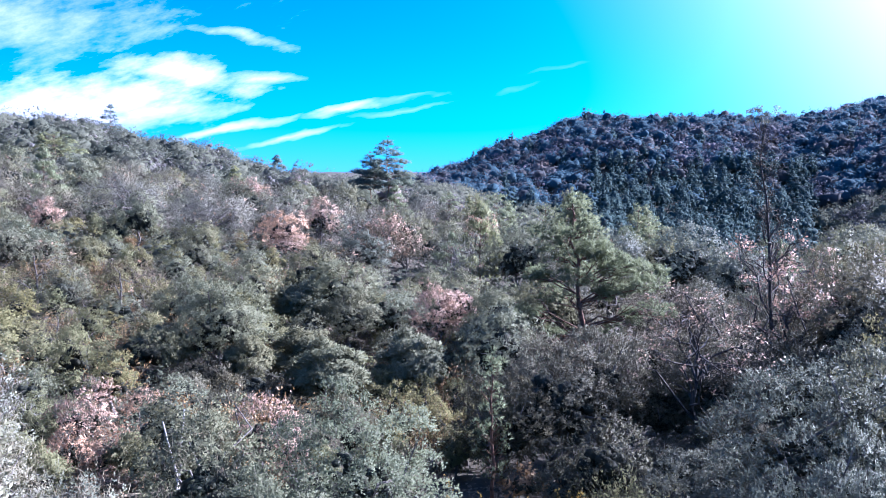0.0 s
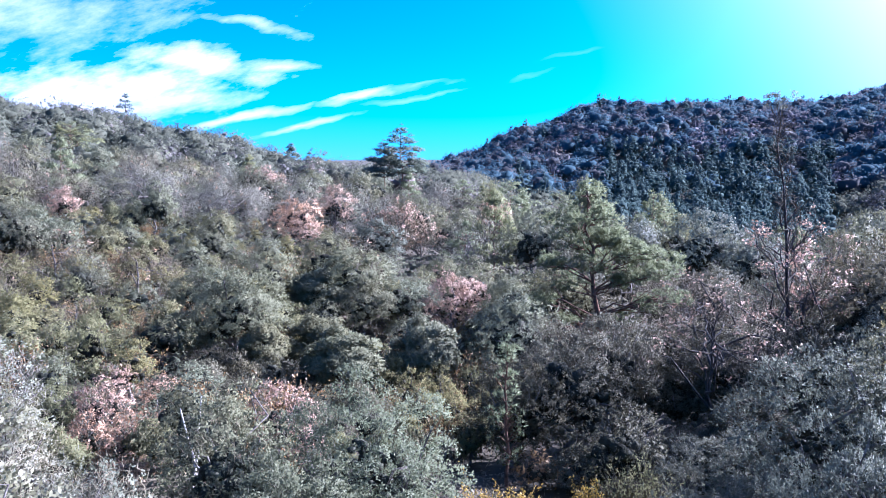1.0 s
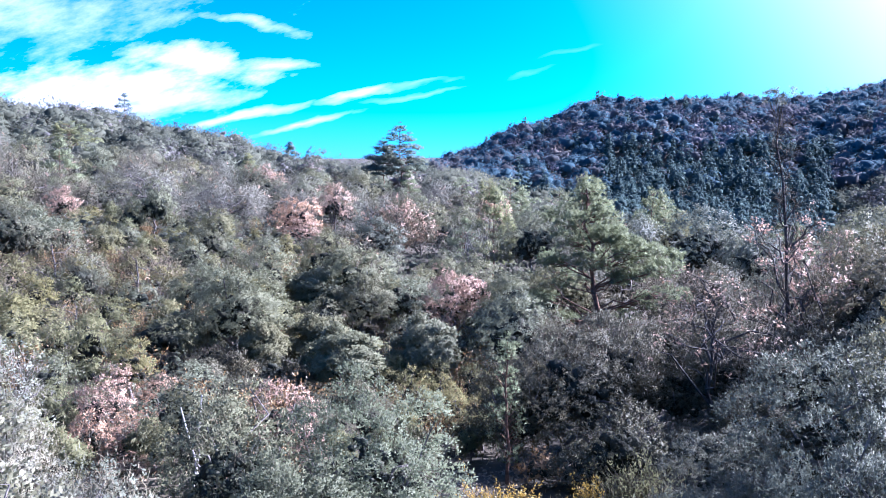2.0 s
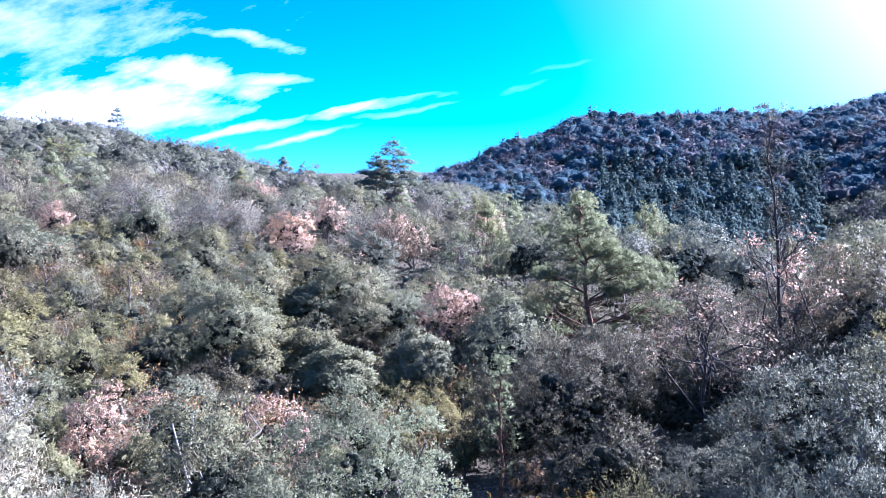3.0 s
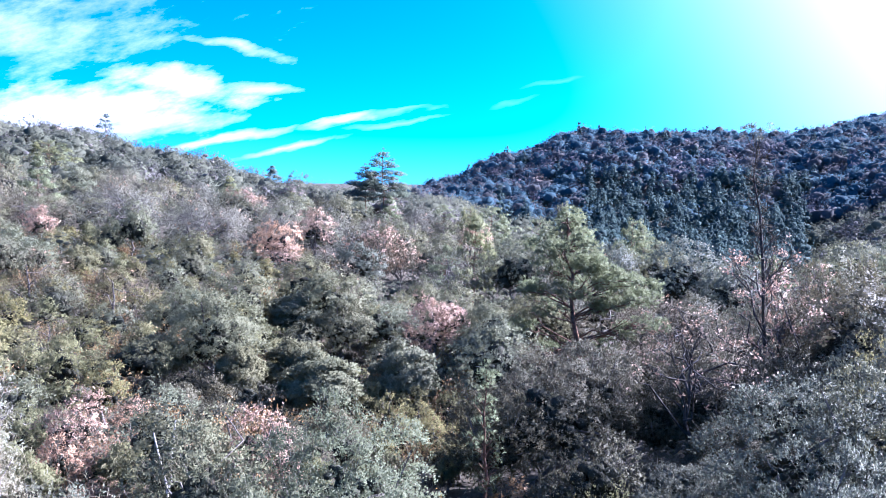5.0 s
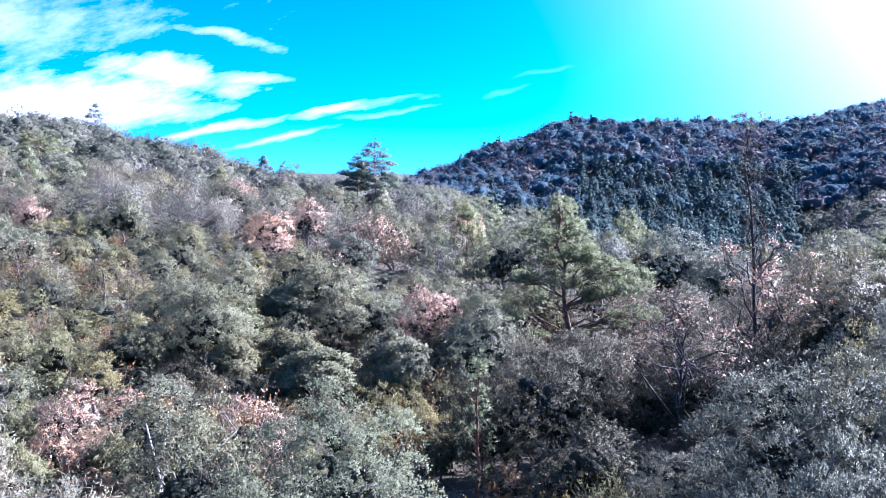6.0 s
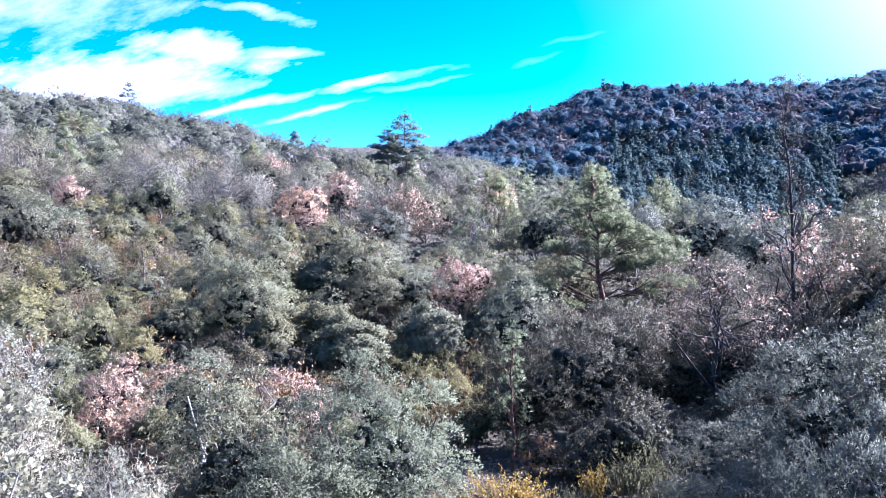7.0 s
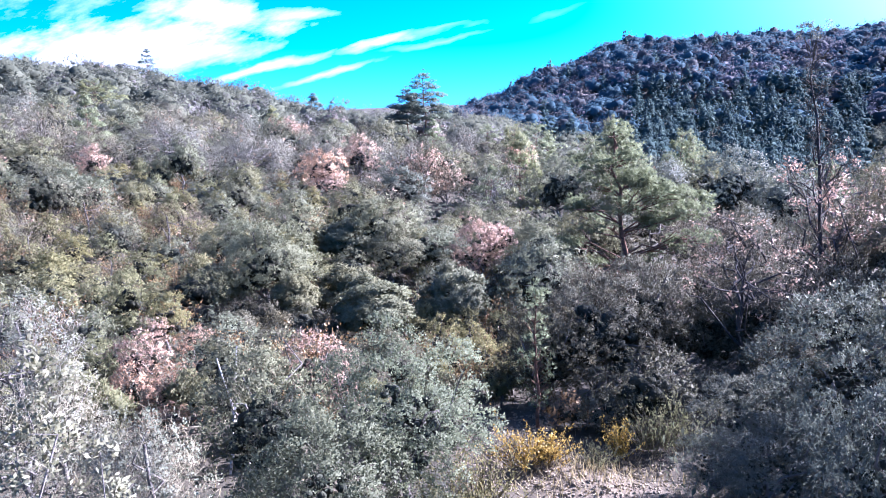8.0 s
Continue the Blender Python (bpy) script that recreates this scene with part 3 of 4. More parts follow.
def slender_tree(name, seed, width, height, leaves, L):
    """Tall thin oak: a leaning stem with steep rising limbs, dry leaves on the lower ones and a small leafy spray at the tip."""
    rng = np.random.default_rng(seed)
    ob = empty(name)
    lean = -0.045 * height
    trunk = bent(rng, (0, 0, -0.15), (lean, 0.0, height * 0.94), 10, 0.008)
    trunk[3:7, 0] += np.array([0.1, 0.2, 0.2, 0.1])
    part("trunk", tube(trunk, np.linspace(0.062, 0.01, 10), 8), DARK_BARK, ob)
    ends, starts = [], []
    for k in range(22):
        z = height * (0.12 + 0.8 * (k / 22) ** 0.95)
        base = np.array([np.interp(z, trunk[:, 2], trunk[:, 0]), np.interp(z, trunk[:, 2], trunk[:, 1]), z])
        reach = (0.55 if k < 12 else 0.2) * width * rng.uniform(0.5, 1.0) * (1 - 0.5 * k / 22)
        a = k * 2.4 + 0.5
        end = base + np.array([math.cos(a) * reach, math.sin(a) * reach * 0.8, reach * rng.uniform(0.9, 1.7)])
        way = bent(rng, base, end, 6, 0.07)
        limb = part("limb", tube(way, np.linspace(0.036 - 0.0013 * k, 0.006, 6), 5), DARK_BARK, ob)
        side = way[3] + rng.normal(size=3) * reach * 0.3 + np.array([0, 0, reach * 0.4])
        part("side_shoot", tube(bent(rng, way[2], side, 4, 0.08), np.linspace(0.014, 0.005, 4), 4), DARK_BARK, limb)
        starts.append(base), ends.append(end)
    starts, ends = np.array(starts), np.array(ends)
    n = 1500
    k = rng.integers(0, 22, n)
    s = rng.uniform(0.25, 1.05, (n, 1))
    P = starts[k] * (1 - s) + ends[k] * s + rng.normal(size=(n, 3)) * 0.05
    A = (ends[k] - starts[k]) * 0.6 + rng.normal(size=(n, 3)) * 0.35
    part("branchwork", blades(rng, P, A, rng.uniform(0.12, 0.42, n), 0.009, 0.3), BROWN_TWIG, ob, kind="stuff")
    low = np.vstack([ends[:12], (starts[:12] + ends[:12]) / 2])[rng.integers(0, 24, 20)] + rng.normal(size=(20, 3)) * 0.16
    part("dry_foliage", foliage(rng, low, np.full(20, 0.22), leaves, L, L * 0.65, 0.0, 1.0, 0.1, loose=1.0, per=4), TAN, ob, kind="stuff")
    tip = trunk[-1]
    fan = tip + np.stack([rng.normal(size=16) * 0.17, rng.normal(size=16) * 0.15, height * 0.06 * rng.uniform(0.3, 1.15, 16)], 1)
    foot = trunk[-2] + (tip - trunk[-2]) * rng.uniform(0.3, 1.0, (16, 1))
    part("tip_shoots", blades(rng, foot, fan - foot, np.linalg.norm(fan - foot, axis=1), 0.013, 0.3), BROWN_TWIG, ob, kind="stuff")
    part("top_foliage", foliage(rng, fan, np.full(16, 0.08), 900, 0.032, 0.022, 0.3, 1.0, 0.1, cull=0.2, loose=0.8, per=5), HOLM, ob, kind="stuff")
    return ob


def lobed_pine(name, seed, lobes, height, lean, tufts, needle):
    """Old open pine. Lobes: across, height, half width, half height and fullness of each cushion of needles; a bough bears each."""
    rng = np.random.default_rng(seed)
    ob = empty(name)
    trunk = bent(rng, (0, 0, -0.15), (lean, 0, height * 0.96), 9, 0.012)
    part("trunk", tube(trunk, np.linspace(0.11, 0.02, 9), 9), PINE_BARK, ob)
    C, R, full = [], [], []
    for i, (dx, z, rx, rz, f) in enumerate(lobes):
        for j in range(3):
            c = np.array([dx + rng.normal() * rx * 0.35 * (j > 0), (rng.uniform(-0.9, -0.1), rng.uniform(0.2, 1.2), rng.uniform(-0.3, 0.4))[j], z + rng.normal() * rz * 0.4])
            zb = min(max(z - rz - 0.35 * abs(dx) * 0.5, 0.12 * height), 0.9 * height)
            base = np.array([np.interp(zb, trunk[:, 2], trunk[:, 0]), np.interp(zb, trunk[:, 2], trunk[:, 1]), zb])
            way = bent(rng, base, c + np.array([0, 0, -0.3 * rz]), 6, 0.05)
            bough = part("bough", tube(way, np.linspace(0.032, 0.01, 6), 5), PINE_BARK, ob)
            for _ in range(2):
                q = c + rng.normal(size=3) * np.array([rx, rx, rz]) * 0.6
                part("side_branch", tube(bent(rng, way[3], q, 4, 0.08), np.linspace(0.02, 0.007, 4), 4), PINE_BARK, bough)
            m = 14
            q = balls(rng, m) * rng.random((m, 1)) ** 0.4
            C.append(c + q * np.array([rx, rx * 0.9, rz]) * 0.8)
            R.append(np.full(m, 0.34 * min(rx, 0.8)) * rng.uniform(0.6, 1.15, m))
            full.append(np.full(m, f))
    C, R, full = np.vstack(C), np.concatenate(R), np.concatenate(full)
    w = R**2 * full
    k = rng.choice(len(C), tufts, p=w / w.sum())
    d = balls(rng, tufts)
    d[:, 2] = np.abs(d[:, 2]) * 1.25 - 0.35
    P = C[k] + d * R[k][:, None] * rng.uniform(0.35, 1.0, (tufts, 1)) * np.array([1.15, 1.15, 0.95])
    way = unit(0.7 * d + np.array([0, 0, 0.55]) + 0.45 * balls(rng, tufts))
    each = 11
    A = np.repeat(way, each, 0) * 0.7 + balls(rng, tufts * each) * 0.75
    geo = blades(rng, np.repeat(P, each, 0), A, needle * rng.uniform(0.7, 1.2, tufts * each), needle * 0.17, 0.3, simple=True)
    part("needle_cover", soften(rng, geo, np.repeat(way, each, 0), 0.35), NEEDLE, ob, kind="stuff")
    return ob


def stem_shrub(name, seed, width, height, stems, per, L, mat, fan=0.5, stem_mat=None):
    """Small shrub of upright leafy shoots."""
    rng = np.random.default_rng(seed)
    ob = empty(name)
    foot = rng.normal(size=(stems, 3)) * np.array([width * 0.16, width * 0.16, 0])
    tip = foot + np.stack([rng.normal(size=stems) * width * fan * 0.5, rng.normal(size=stems) * width * fan * 0.5, height * rng.uniform(0.5, 1.0, stems)], 1)
    part("shoot_tuft", blades(rng, foot, tip - foot, np.linalg.norm(tip - foot, axis=1), 0.016, 0.3), stem_mat or BROWN_TWIG, ob, kind="stuff")
    s = rng.uniform(0.2, 1.05, (stems, per))
    P = (foot[:, None] + (tip - foot)[:, None] * s[..., None]).reshape(-1, 3) + rng.normal(size=(stems * per, 3)) * L * 0.35
    A = np.repeat(unit(tip - foot), per, 0) * 0.8 + rng.normal(size=(stems * per, 3)) * 0.6
    part("foliage", blades(rng, P, A, L * rng.uniform(0.7, 1.2, len(P)), L * 0.5), mat, ob, kind="stuff")
    return ob


PLACED = []


def plant(make, rows, label, category, group="", turn=None):
    """Rows of x, y, size across, height: one plant each; the first of a kind is built, the rest are turned and sized copies of a few."""
    stock = {}
    for k, (x, y, w, h, *pick) in enumerate(rows):
        key = pick[0] if pick else k % 3
        spin = (k * 77.0 + x * 31) % 360 if turn is None else turn
        if key not in stock:
            ob = make(key, w, h)
            stock[key] = (ob, w, h)
            ob.matrix_basis = pose(x, y, land(x, y), 0, 0, spin)
        else:
            first, w0, h0 = stock[key]
            ob = copy_thing(first, pose(x, y, land(x, y), 0, 0, spin) @ Matrix.Diagonal((w / w0, w / w0, h / h0, 1)))
        tagged(ob, label, category, group)
        PLACED.append((x, y, w))


# ------------------------------------------------------------------ near plants, round the clearing below
plant(lambda k, w, h: broadleaf("holm_oak", 11 + k, w, h, 26000, 0.035, GREEN_OAK, 0.02, 120, 8, stems=3, twigs=900, upper=0.65, core=0.25, simple=False, loose=0.8),
      [(-1.13, 8.35, 2.3, 2.56, 0), (-1.71, 6.8, 1.9, 2.2, 1)], "dense grey-green holm oak bush beside the stony clearing", "oak bush", "holm oak bushes")
plant(lambda k, w, h: broadleaf("holm_oak", 21 + k, w, h, 10000, 0.046, OAK, 0.02, 80, 8, stems=3, twigs=1500, upper=0.65, core=0.36, simple=False, loose=0.8),
      [(-2.75, 8.4, 2.0, 2.33, 0)], "greyish holm oak bush with bare pale twigs showing", "oak bush", "holm oak bushes")
plant(lambda k, w, h: broadleaf("holm_oak", 31 + k, w, h, 3400, 0.05, LIT_OAK, 0.1, 60, 4, twigs=150, twig_mat=BROWN_TWIG, core=0.1, simple=False, loose=1.0, girth=0.35),
      [(-2.95, 4.4, 1.0, 3.4, 0)], "slender young holm oak with large sunlit glossy leaves", "oak tree")
plant(lambda k, w, h: bare_tree("grey_shrub", 41 + k, w, h, 5600, HAZED_LICHEN_TWIG, 0.05, 2400, LIT_OAK, 0.034, 0.0045, 60, 8),
      [(-3.38, 6.5, 1.3, 2.3, 0), (-5.5, 8.6, 1.25, 2.0, 1), (-6.5, 9.6, 1.6, 2.6, 0), (-4.1, 7.4, 1.2, 1.8, 1), (-5.0, 6.9, 1.3, 2.2, 0)],
      "pale grey leafless shrub, a tangle of fine lichened twigs", "shrub", "grey twiggy shrubs")
# last one is unseen at the right, added to cast shade on the others
plant(lambda k, w, h: broadleaf("holm_oak", 51 + k, w, h, 24000, 0.038, HOLM, 0.0, 120, 7, stems=3, twigs=1200, upper=0.6, core=0.16, loose=0.8),
      [(4.55, 8.5, 2.9, 2.9, 0), (7.9, 17.6, 2.8, 3.3, 0), (8.6, 13.4, 2.6, 3.0, 1), (3.75, 6.5, 1.7, 2.6, 0), (5.6, 8.2, 2.2, 3.3, 1), (3.55, 9.2, 1.7, 1.7, 1), (3.2, 7.9, 1.5, 1.5, 1), (2.95, 9.1, 1.2, 0.9, 0), (7.8, 10.4, 2.4, 4.1, 1)],
      "dense holm oak bush, sunlit grey-green above, dark below", "oak bush", "holm oak bushes")
plant(lambda k, w, h: broadleaf("holm_oak", 61 + k, w, h, 17000, 0.042, SHADED_BROWN_OAK, 0.0, 90, 8, stems=3, twigs=1800, twig_mat=BROWN_TWIG, upper=0.62, core=0.4, loose=0.8, extra=(700, BROWN_TWIG, "withered_foliage")),
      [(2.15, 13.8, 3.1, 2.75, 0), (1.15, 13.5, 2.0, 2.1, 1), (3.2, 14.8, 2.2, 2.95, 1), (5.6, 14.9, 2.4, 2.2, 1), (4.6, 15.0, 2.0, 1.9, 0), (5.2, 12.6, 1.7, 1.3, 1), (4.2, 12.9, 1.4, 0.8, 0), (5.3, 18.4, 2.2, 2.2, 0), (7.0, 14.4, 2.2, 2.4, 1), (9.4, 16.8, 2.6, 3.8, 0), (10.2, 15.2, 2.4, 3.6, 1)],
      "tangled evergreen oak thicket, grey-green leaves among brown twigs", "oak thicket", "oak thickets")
plant(lambda k, w, h: pine("pine_sapling", 71, w, h, 420, 0.08, 0.12, 10, 0.9, 6, 5, plump=0.9),
      [(0.85, 12.2, 0.7, 2.6, 0)], "thin young pine sapling with upright candle shoots", "pine sapling")
plant(lambda k, w, h: broadleaf("dry_oak", 81 + k, w, h, 1500, 0.038, TAN, 0.1, 26, 5, twigs=1300, twig_mat=TWIG, core=0.3, loose=0.5),
      [(-6.2, 12.0, 0.75, 1.35, 0), (-5.9, 11.2, 0.7, 0.9, 1), (-2.79, 11.0, 0.85, 2.2, 2), (-2.24, 10.6, 0.6, 1.95, 3), (-5.5, 11.6, 0.9, 0.6, 1), (-5.0, 10.6, 0.7, 0.5, 0), (-6.6, 13.4, 0.8, 0.8, 1), (-6.9, 14.4, 0.7, 0.9, 0), (-5.2, 12.6, 0.6, 0.5, 1), (-5.4, 13.8, 0.7, 0.45, 1), (-6.1, 14.6, 0.8, 0.55, 0), (-4.7, 13.3, 0.6, 0.5, 1), (-6.5, 15.4, 0.8, 0.6, 1)],
      "small downy oak holding dry pinkish-tan winter leaves", "dry oak", "pink-leaved oaks")
plant(lambda k, w, h: broadleaf("dry_oak", 84 + k, w, h, 5200, 0.06, TAN, 0.1, 40, 5, twigs=200, twig_mat=BROWN_TWIG, core=0.15, loose=0.5),
      [(-0.3, 26.4, 1.9, 3.0, 0), (0.55, 27.2, 1.4, 2.5, 0)], "bushy downy oak covered in dry pink leaves", "dry oak", "pink-leaved oaks")
plant(lambda k, w, h: broadleaf("dry_oak", 87 + k, w, h, 420, 0.06, RUST, 0.1, 12, 4, twigs=250, twig_mat=BROWN_TWIG, core=0.4),
      [(1.39, 12.0, 0.9, 0.55, 0)], "low shaded shrub with reddish-brown withered leaves", "shrub")
plant(lambda k, w, h: stem_shrub("box_shrub", 91 + k, w, h, 60, 26, 0.04, GOLD, 0.9),
      [(0.5, 10.15, 0.8, 0.6, 0), (2.02, 10.8, 0.3, 0.65, 1), (0.85, 10.3, 0.4, 0.45, 1)], "low box shrub turned golden orange, at the edge of the stones", "shrub", "orange shrubs")
plant(lambda k, w, h: stem_shrub("box_shrub", 95 + k, w, h, 90, 20, 0.045, BOX, 0.8),
      [(-0.71, 7.7, 0.9, 0.9, 0), (-0.15, 8.6, 0.95, 0.9, 0), (2.5, 11.0, 0.7, 0.75, 0), (2.9, 11.0, 0.8, 0.9, 0), (1.6, 10.3, 0.5, 0.35, 0)],
      "low yellow-green box shrub of upright shoots", "shrub", "box shrubs")
plant(lambda k, w, h: broadleaf("box_shrub", 99 + k, w, h, 3600, 0.045, BOX, 0.0, 50, 4, stems=3, twigs=300, loose=0.9, upper=0.65),
      [(6.2, 10.6, 1.1, 2.6, 0), (7.1, 11.6, 1.0, 2.9, 0)], "tall golden-green box shrub catching the sun", "shrub", "box shrubs")
plant(lambda k, w, h: slender_tree("downy_oak", 101, w, h, 1000, 0.07),
      [(7.22, 16.0, 2.3, 6.95, 0)], "tall slender downy oak, nearly bare, few pinkish leaves", "oak tree", turn=-24)
plant(lambda k, w, h: bare_tree("downy_oak", 105 + k, w, h, 3800, BROWN_TWIG, 0.42, 620, TAN, 0.055, 0.009, 44, 11, short=0.65, bark=DARK_BARK),
      [(4.9, 13.6, 2.9, 2.9, 0), (7.5, 15.4, 2.0, 3.4, 1), (6.2, 17.9, 2.4, 3.0, 1)],
      "leafless brown oak shrub with scattered dry leaves catching the sun", "oak shrub", "bare brown oaks")

# shade painted into the leaf darkens the gaps under thicket and slope oak
plant(lambda k, w, h: broadleaf("oak_scrub", 97 + k, w, h, 3500, 0.045, SHADED_BROWN_OAK, 0.0, 40, 4, stems=2, twigs=400, twig_mat=BROWN_TWIG, upper=0.6, loose=0.8),
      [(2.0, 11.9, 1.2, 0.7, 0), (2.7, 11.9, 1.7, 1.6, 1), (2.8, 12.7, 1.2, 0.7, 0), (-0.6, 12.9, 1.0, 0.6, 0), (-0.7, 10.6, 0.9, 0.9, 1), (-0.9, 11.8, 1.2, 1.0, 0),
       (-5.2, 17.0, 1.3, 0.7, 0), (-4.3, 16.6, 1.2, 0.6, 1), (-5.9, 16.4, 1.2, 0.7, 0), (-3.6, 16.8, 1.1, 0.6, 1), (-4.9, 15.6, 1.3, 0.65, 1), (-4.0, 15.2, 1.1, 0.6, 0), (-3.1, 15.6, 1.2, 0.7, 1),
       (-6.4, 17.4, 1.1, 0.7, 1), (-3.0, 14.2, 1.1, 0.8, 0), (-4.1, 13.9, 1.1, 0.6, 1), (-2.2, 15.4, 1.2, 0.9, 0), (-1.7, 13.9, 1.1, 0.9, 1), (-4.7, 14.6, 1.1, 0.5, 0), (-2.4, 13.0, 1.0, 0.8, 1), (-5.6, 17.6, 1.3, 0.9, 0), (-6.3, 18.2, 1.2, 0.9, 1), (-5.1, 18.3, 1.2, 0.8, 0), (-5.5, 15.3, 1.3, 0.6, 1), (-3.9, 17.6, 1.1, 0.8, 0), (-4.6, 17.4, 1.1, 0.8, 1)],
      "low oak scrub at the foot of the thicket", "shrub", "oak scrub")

plant(lambda k, w, h: broadleaf("box_shrub", 191 + k, w, h, 2600, 0.036, BOX, 0.0, 34, 3, stems=3, twigs=200, loose=0.8, upper=0.7),
      [(-0.75, 15.2, 0.9, 1.1, 0), (-0.2, 16.1, 0.9, 1.2, 1), (0.1, 14.7, 0.8, 0.9, 0), (-1.1, 16.8, 1.0, 1.3, 1), (0.35, 17.4, 0.9, 1.3, 0), (-0.5, 17.9, 1.0, 1.2, 1), (-1.7, 17.6, 1.0, 1.1, 0), (-1.3, 14.9, 0.8, 0.9, 1), (0.6, 16.0, 0.8, 1.0, 1), (0.0, 15.4, 0.9, 1.2, 0), (-0.4, 16.7, 0.9, 1.2, 1), (0.45, 15.0, 0.7, 0.9, 0), (0.3, 18.6, 0.9, 1.3, 1), (-1.0, 18.4, 0.9, 1.3, 0), (0.8, 17.2, 0.8, 1.1, 0)],
      "sunlit olive-yellow box shrub lining the dry gully", "shrub", "box shrubs")
plant(lambda k, w, h: stem_shrub("rusty_shrub", 194 + k, w, h, 70, 20, 0.04, RUST, 0.8),
      [(-0.45, 14.6, 0.7, 0.9, 0), (0.2, 15.6, 0.7, 1.0, 1), (-0.9, 16.0, 0.7, 1.0, 0), (0.0, 17.0, 0.7, 1.1, 1), (-1.5, 16.2, 0.6, 0.9, 1)],
      "brownish-orange withered shrub in the dry gully", "shrub", "orange shrubs")

# ------------------------------------------------------------------ middle distance
PINE_LOBES = [
    (-0.55, 5.4, 0.5, 0.45, 1.2), (-0.85, 4.7, 0.7, 0.5, 1.2), (0.0, 4.75, 0.65, 0.5, 1.2), (-1.1, 4.0, 0.75, 0.45, 1.1), (0.35, 4.05, 0.75, 0.45, 1.2), (-0.4, 3.4, 0.8, 0.4, 1.0),
    (1.0, 3.25, 0.8, 0.35, 1.0), (1.85, 2.85, 0.75, 0.35, 1.0), (0.8, 2.45, 0.8, 0.3, 1.0), (2.35, 2.1, 0.55, 0.28, 0.8), (-1.6, 3.0, 0.6, 0.28, 0.8), (-1.2, 2.3, 0.6, 0.22, 0.7),
    (1.6, 1.8, 0.6, 0.25, 0.7), (-2.2, 1.75, 0.75, 0.2, 0.65), (-2.7, 1.1, 0.7, 0.18, 0.55), (-1.0, 1.1, 0.6, 0.18, 0.5), (0.9, 1.2, 0.6, 0.22, 0.6),
]
plant(lambda k, w, h: lobed_pine("scots_pine", 111, PINE_LOBES, h, -0.6, 6400, 0.12),
      [(4.79, 24.0, 4.6, 5.9, 0)], "broad green pine with an orange-brown trunk and open layered boughs", "pine tree", turn=-11.3)
plant(lambda k, w, h: broadleaf("holm_oak", 121 + k, w, h, 17000, 0.055, OAK, 0.05, 90, 6, stems=2, twigs=300, loose=0.4),
      [(-5.9, 19.5, 2.9, 2.5, 0), (-4.95, 18.3, 1.3, 1.45, 1), (-7.32, 19.0, 1.5, 1.4, 1), (-2.79, 17.5, 1.9, 1.75, 1), (-3.31, 26.0, 2.6, 2.1, 0), (-8.44, 24.0, 2.3, 1.95, 0),
       (-5.1, 27.0, 2.3, 1.9, 1), (-0.8, 19.0, 1.8, 2.2, 1), (3.4, 25.8, 2.8, 2.7, 0), (-3.7, 19.4, 1.8, 1.7, 1)],
      "rounded grey-green holm oak on the scrubby slope", "oak tree", "rounded oaks on the slope")
plant(lambda k, w, h: bare_tree("downy_oak", 131 + k, w, h, 20000, TWIG, 0.12, 150, TAN, 0.1, 0.011, 90, 24, short=0.6),
      [(-21.9, 50.0, 7.3, 3.9, 0), (-15.2, 48.0, 6.3, 3.5, 1), (-12.0, 53.0, 4.5, 3.2, 0), (-25.5, 47.0, 4.5, 3.4, 1)],
      "wide leafless oak, pale grey twigs and dark crooked limbs", "oak tree", "bare grey oaks")
plant(lambda k, w, h: broadleaf("dry_oak", 141 + k, w, h, 3600, 0.1, TAN, 0.1, 40, 6, twigs=500, twig_mat=BROWN_TWIG, core=0.3, loose=0.5),
      [(-10.02, 46.0, 3.4, 2.85, 0), (-8.71, 52.0, 2.9, 3.8, 1), (-19.2, 72.0, 2.8, 3.5, 0), (-22.6, 42.0, 1.8, 2.75, 1), (2.94, 58.0, 3.1, 4.0, 0), (-9.4, 44.0, 2.2, 2.0, 1)],
      "downy oak holding dry pinkish-tan leaves among grey trees", "dry oak", "pink-leaved oaks")
plant(lambda k, w, h: bare_tree("downy_oak", 143 + k, w, h, 2600, BROWN_TWIG, 0.1, 480, TAN, 0.085, 0.014, 36, 12, short=0.8),
      [(13.6, 29.6, 2.3, 5.2, 0), (15.6, 30.5, 2.2, 4.2, 1)], "thin downy oak with sparse pinkish dry leaves", "oak tree", "pink-leaved oaks")
plant(lambda k, w, h: bare_tree("downy_oak", 145 + k, w, h, 3000, BROWN_TWIG, 0.15, 700, TAN, 0.12, 0.028, 30, 8),
      [(-3.68, 44.0, 3.7, 4.2, 0), (-2.3, 46.0, 2.6, 3.4, 1)], "leafless oak with pinkish-brown fine twigs", "oak tree", "bare brown oaks")
plant(lambda k, w, h: pine("scots_pine", 151 + k, w, h, 6000, 0.19, 0.4, 9, 0.1, 10, 3, blunt=0.85, wide=0.22, plump=0.6, thin=28, needles=BLUE_NEEDLE),
      [(-6.32, 85.0, 6.0, 9.2, 0), (-8.43, 86.0, 4.6, 7.2, 1)], "tall pine with flat open boughs against the sky", "pine tree", "skyline pines")
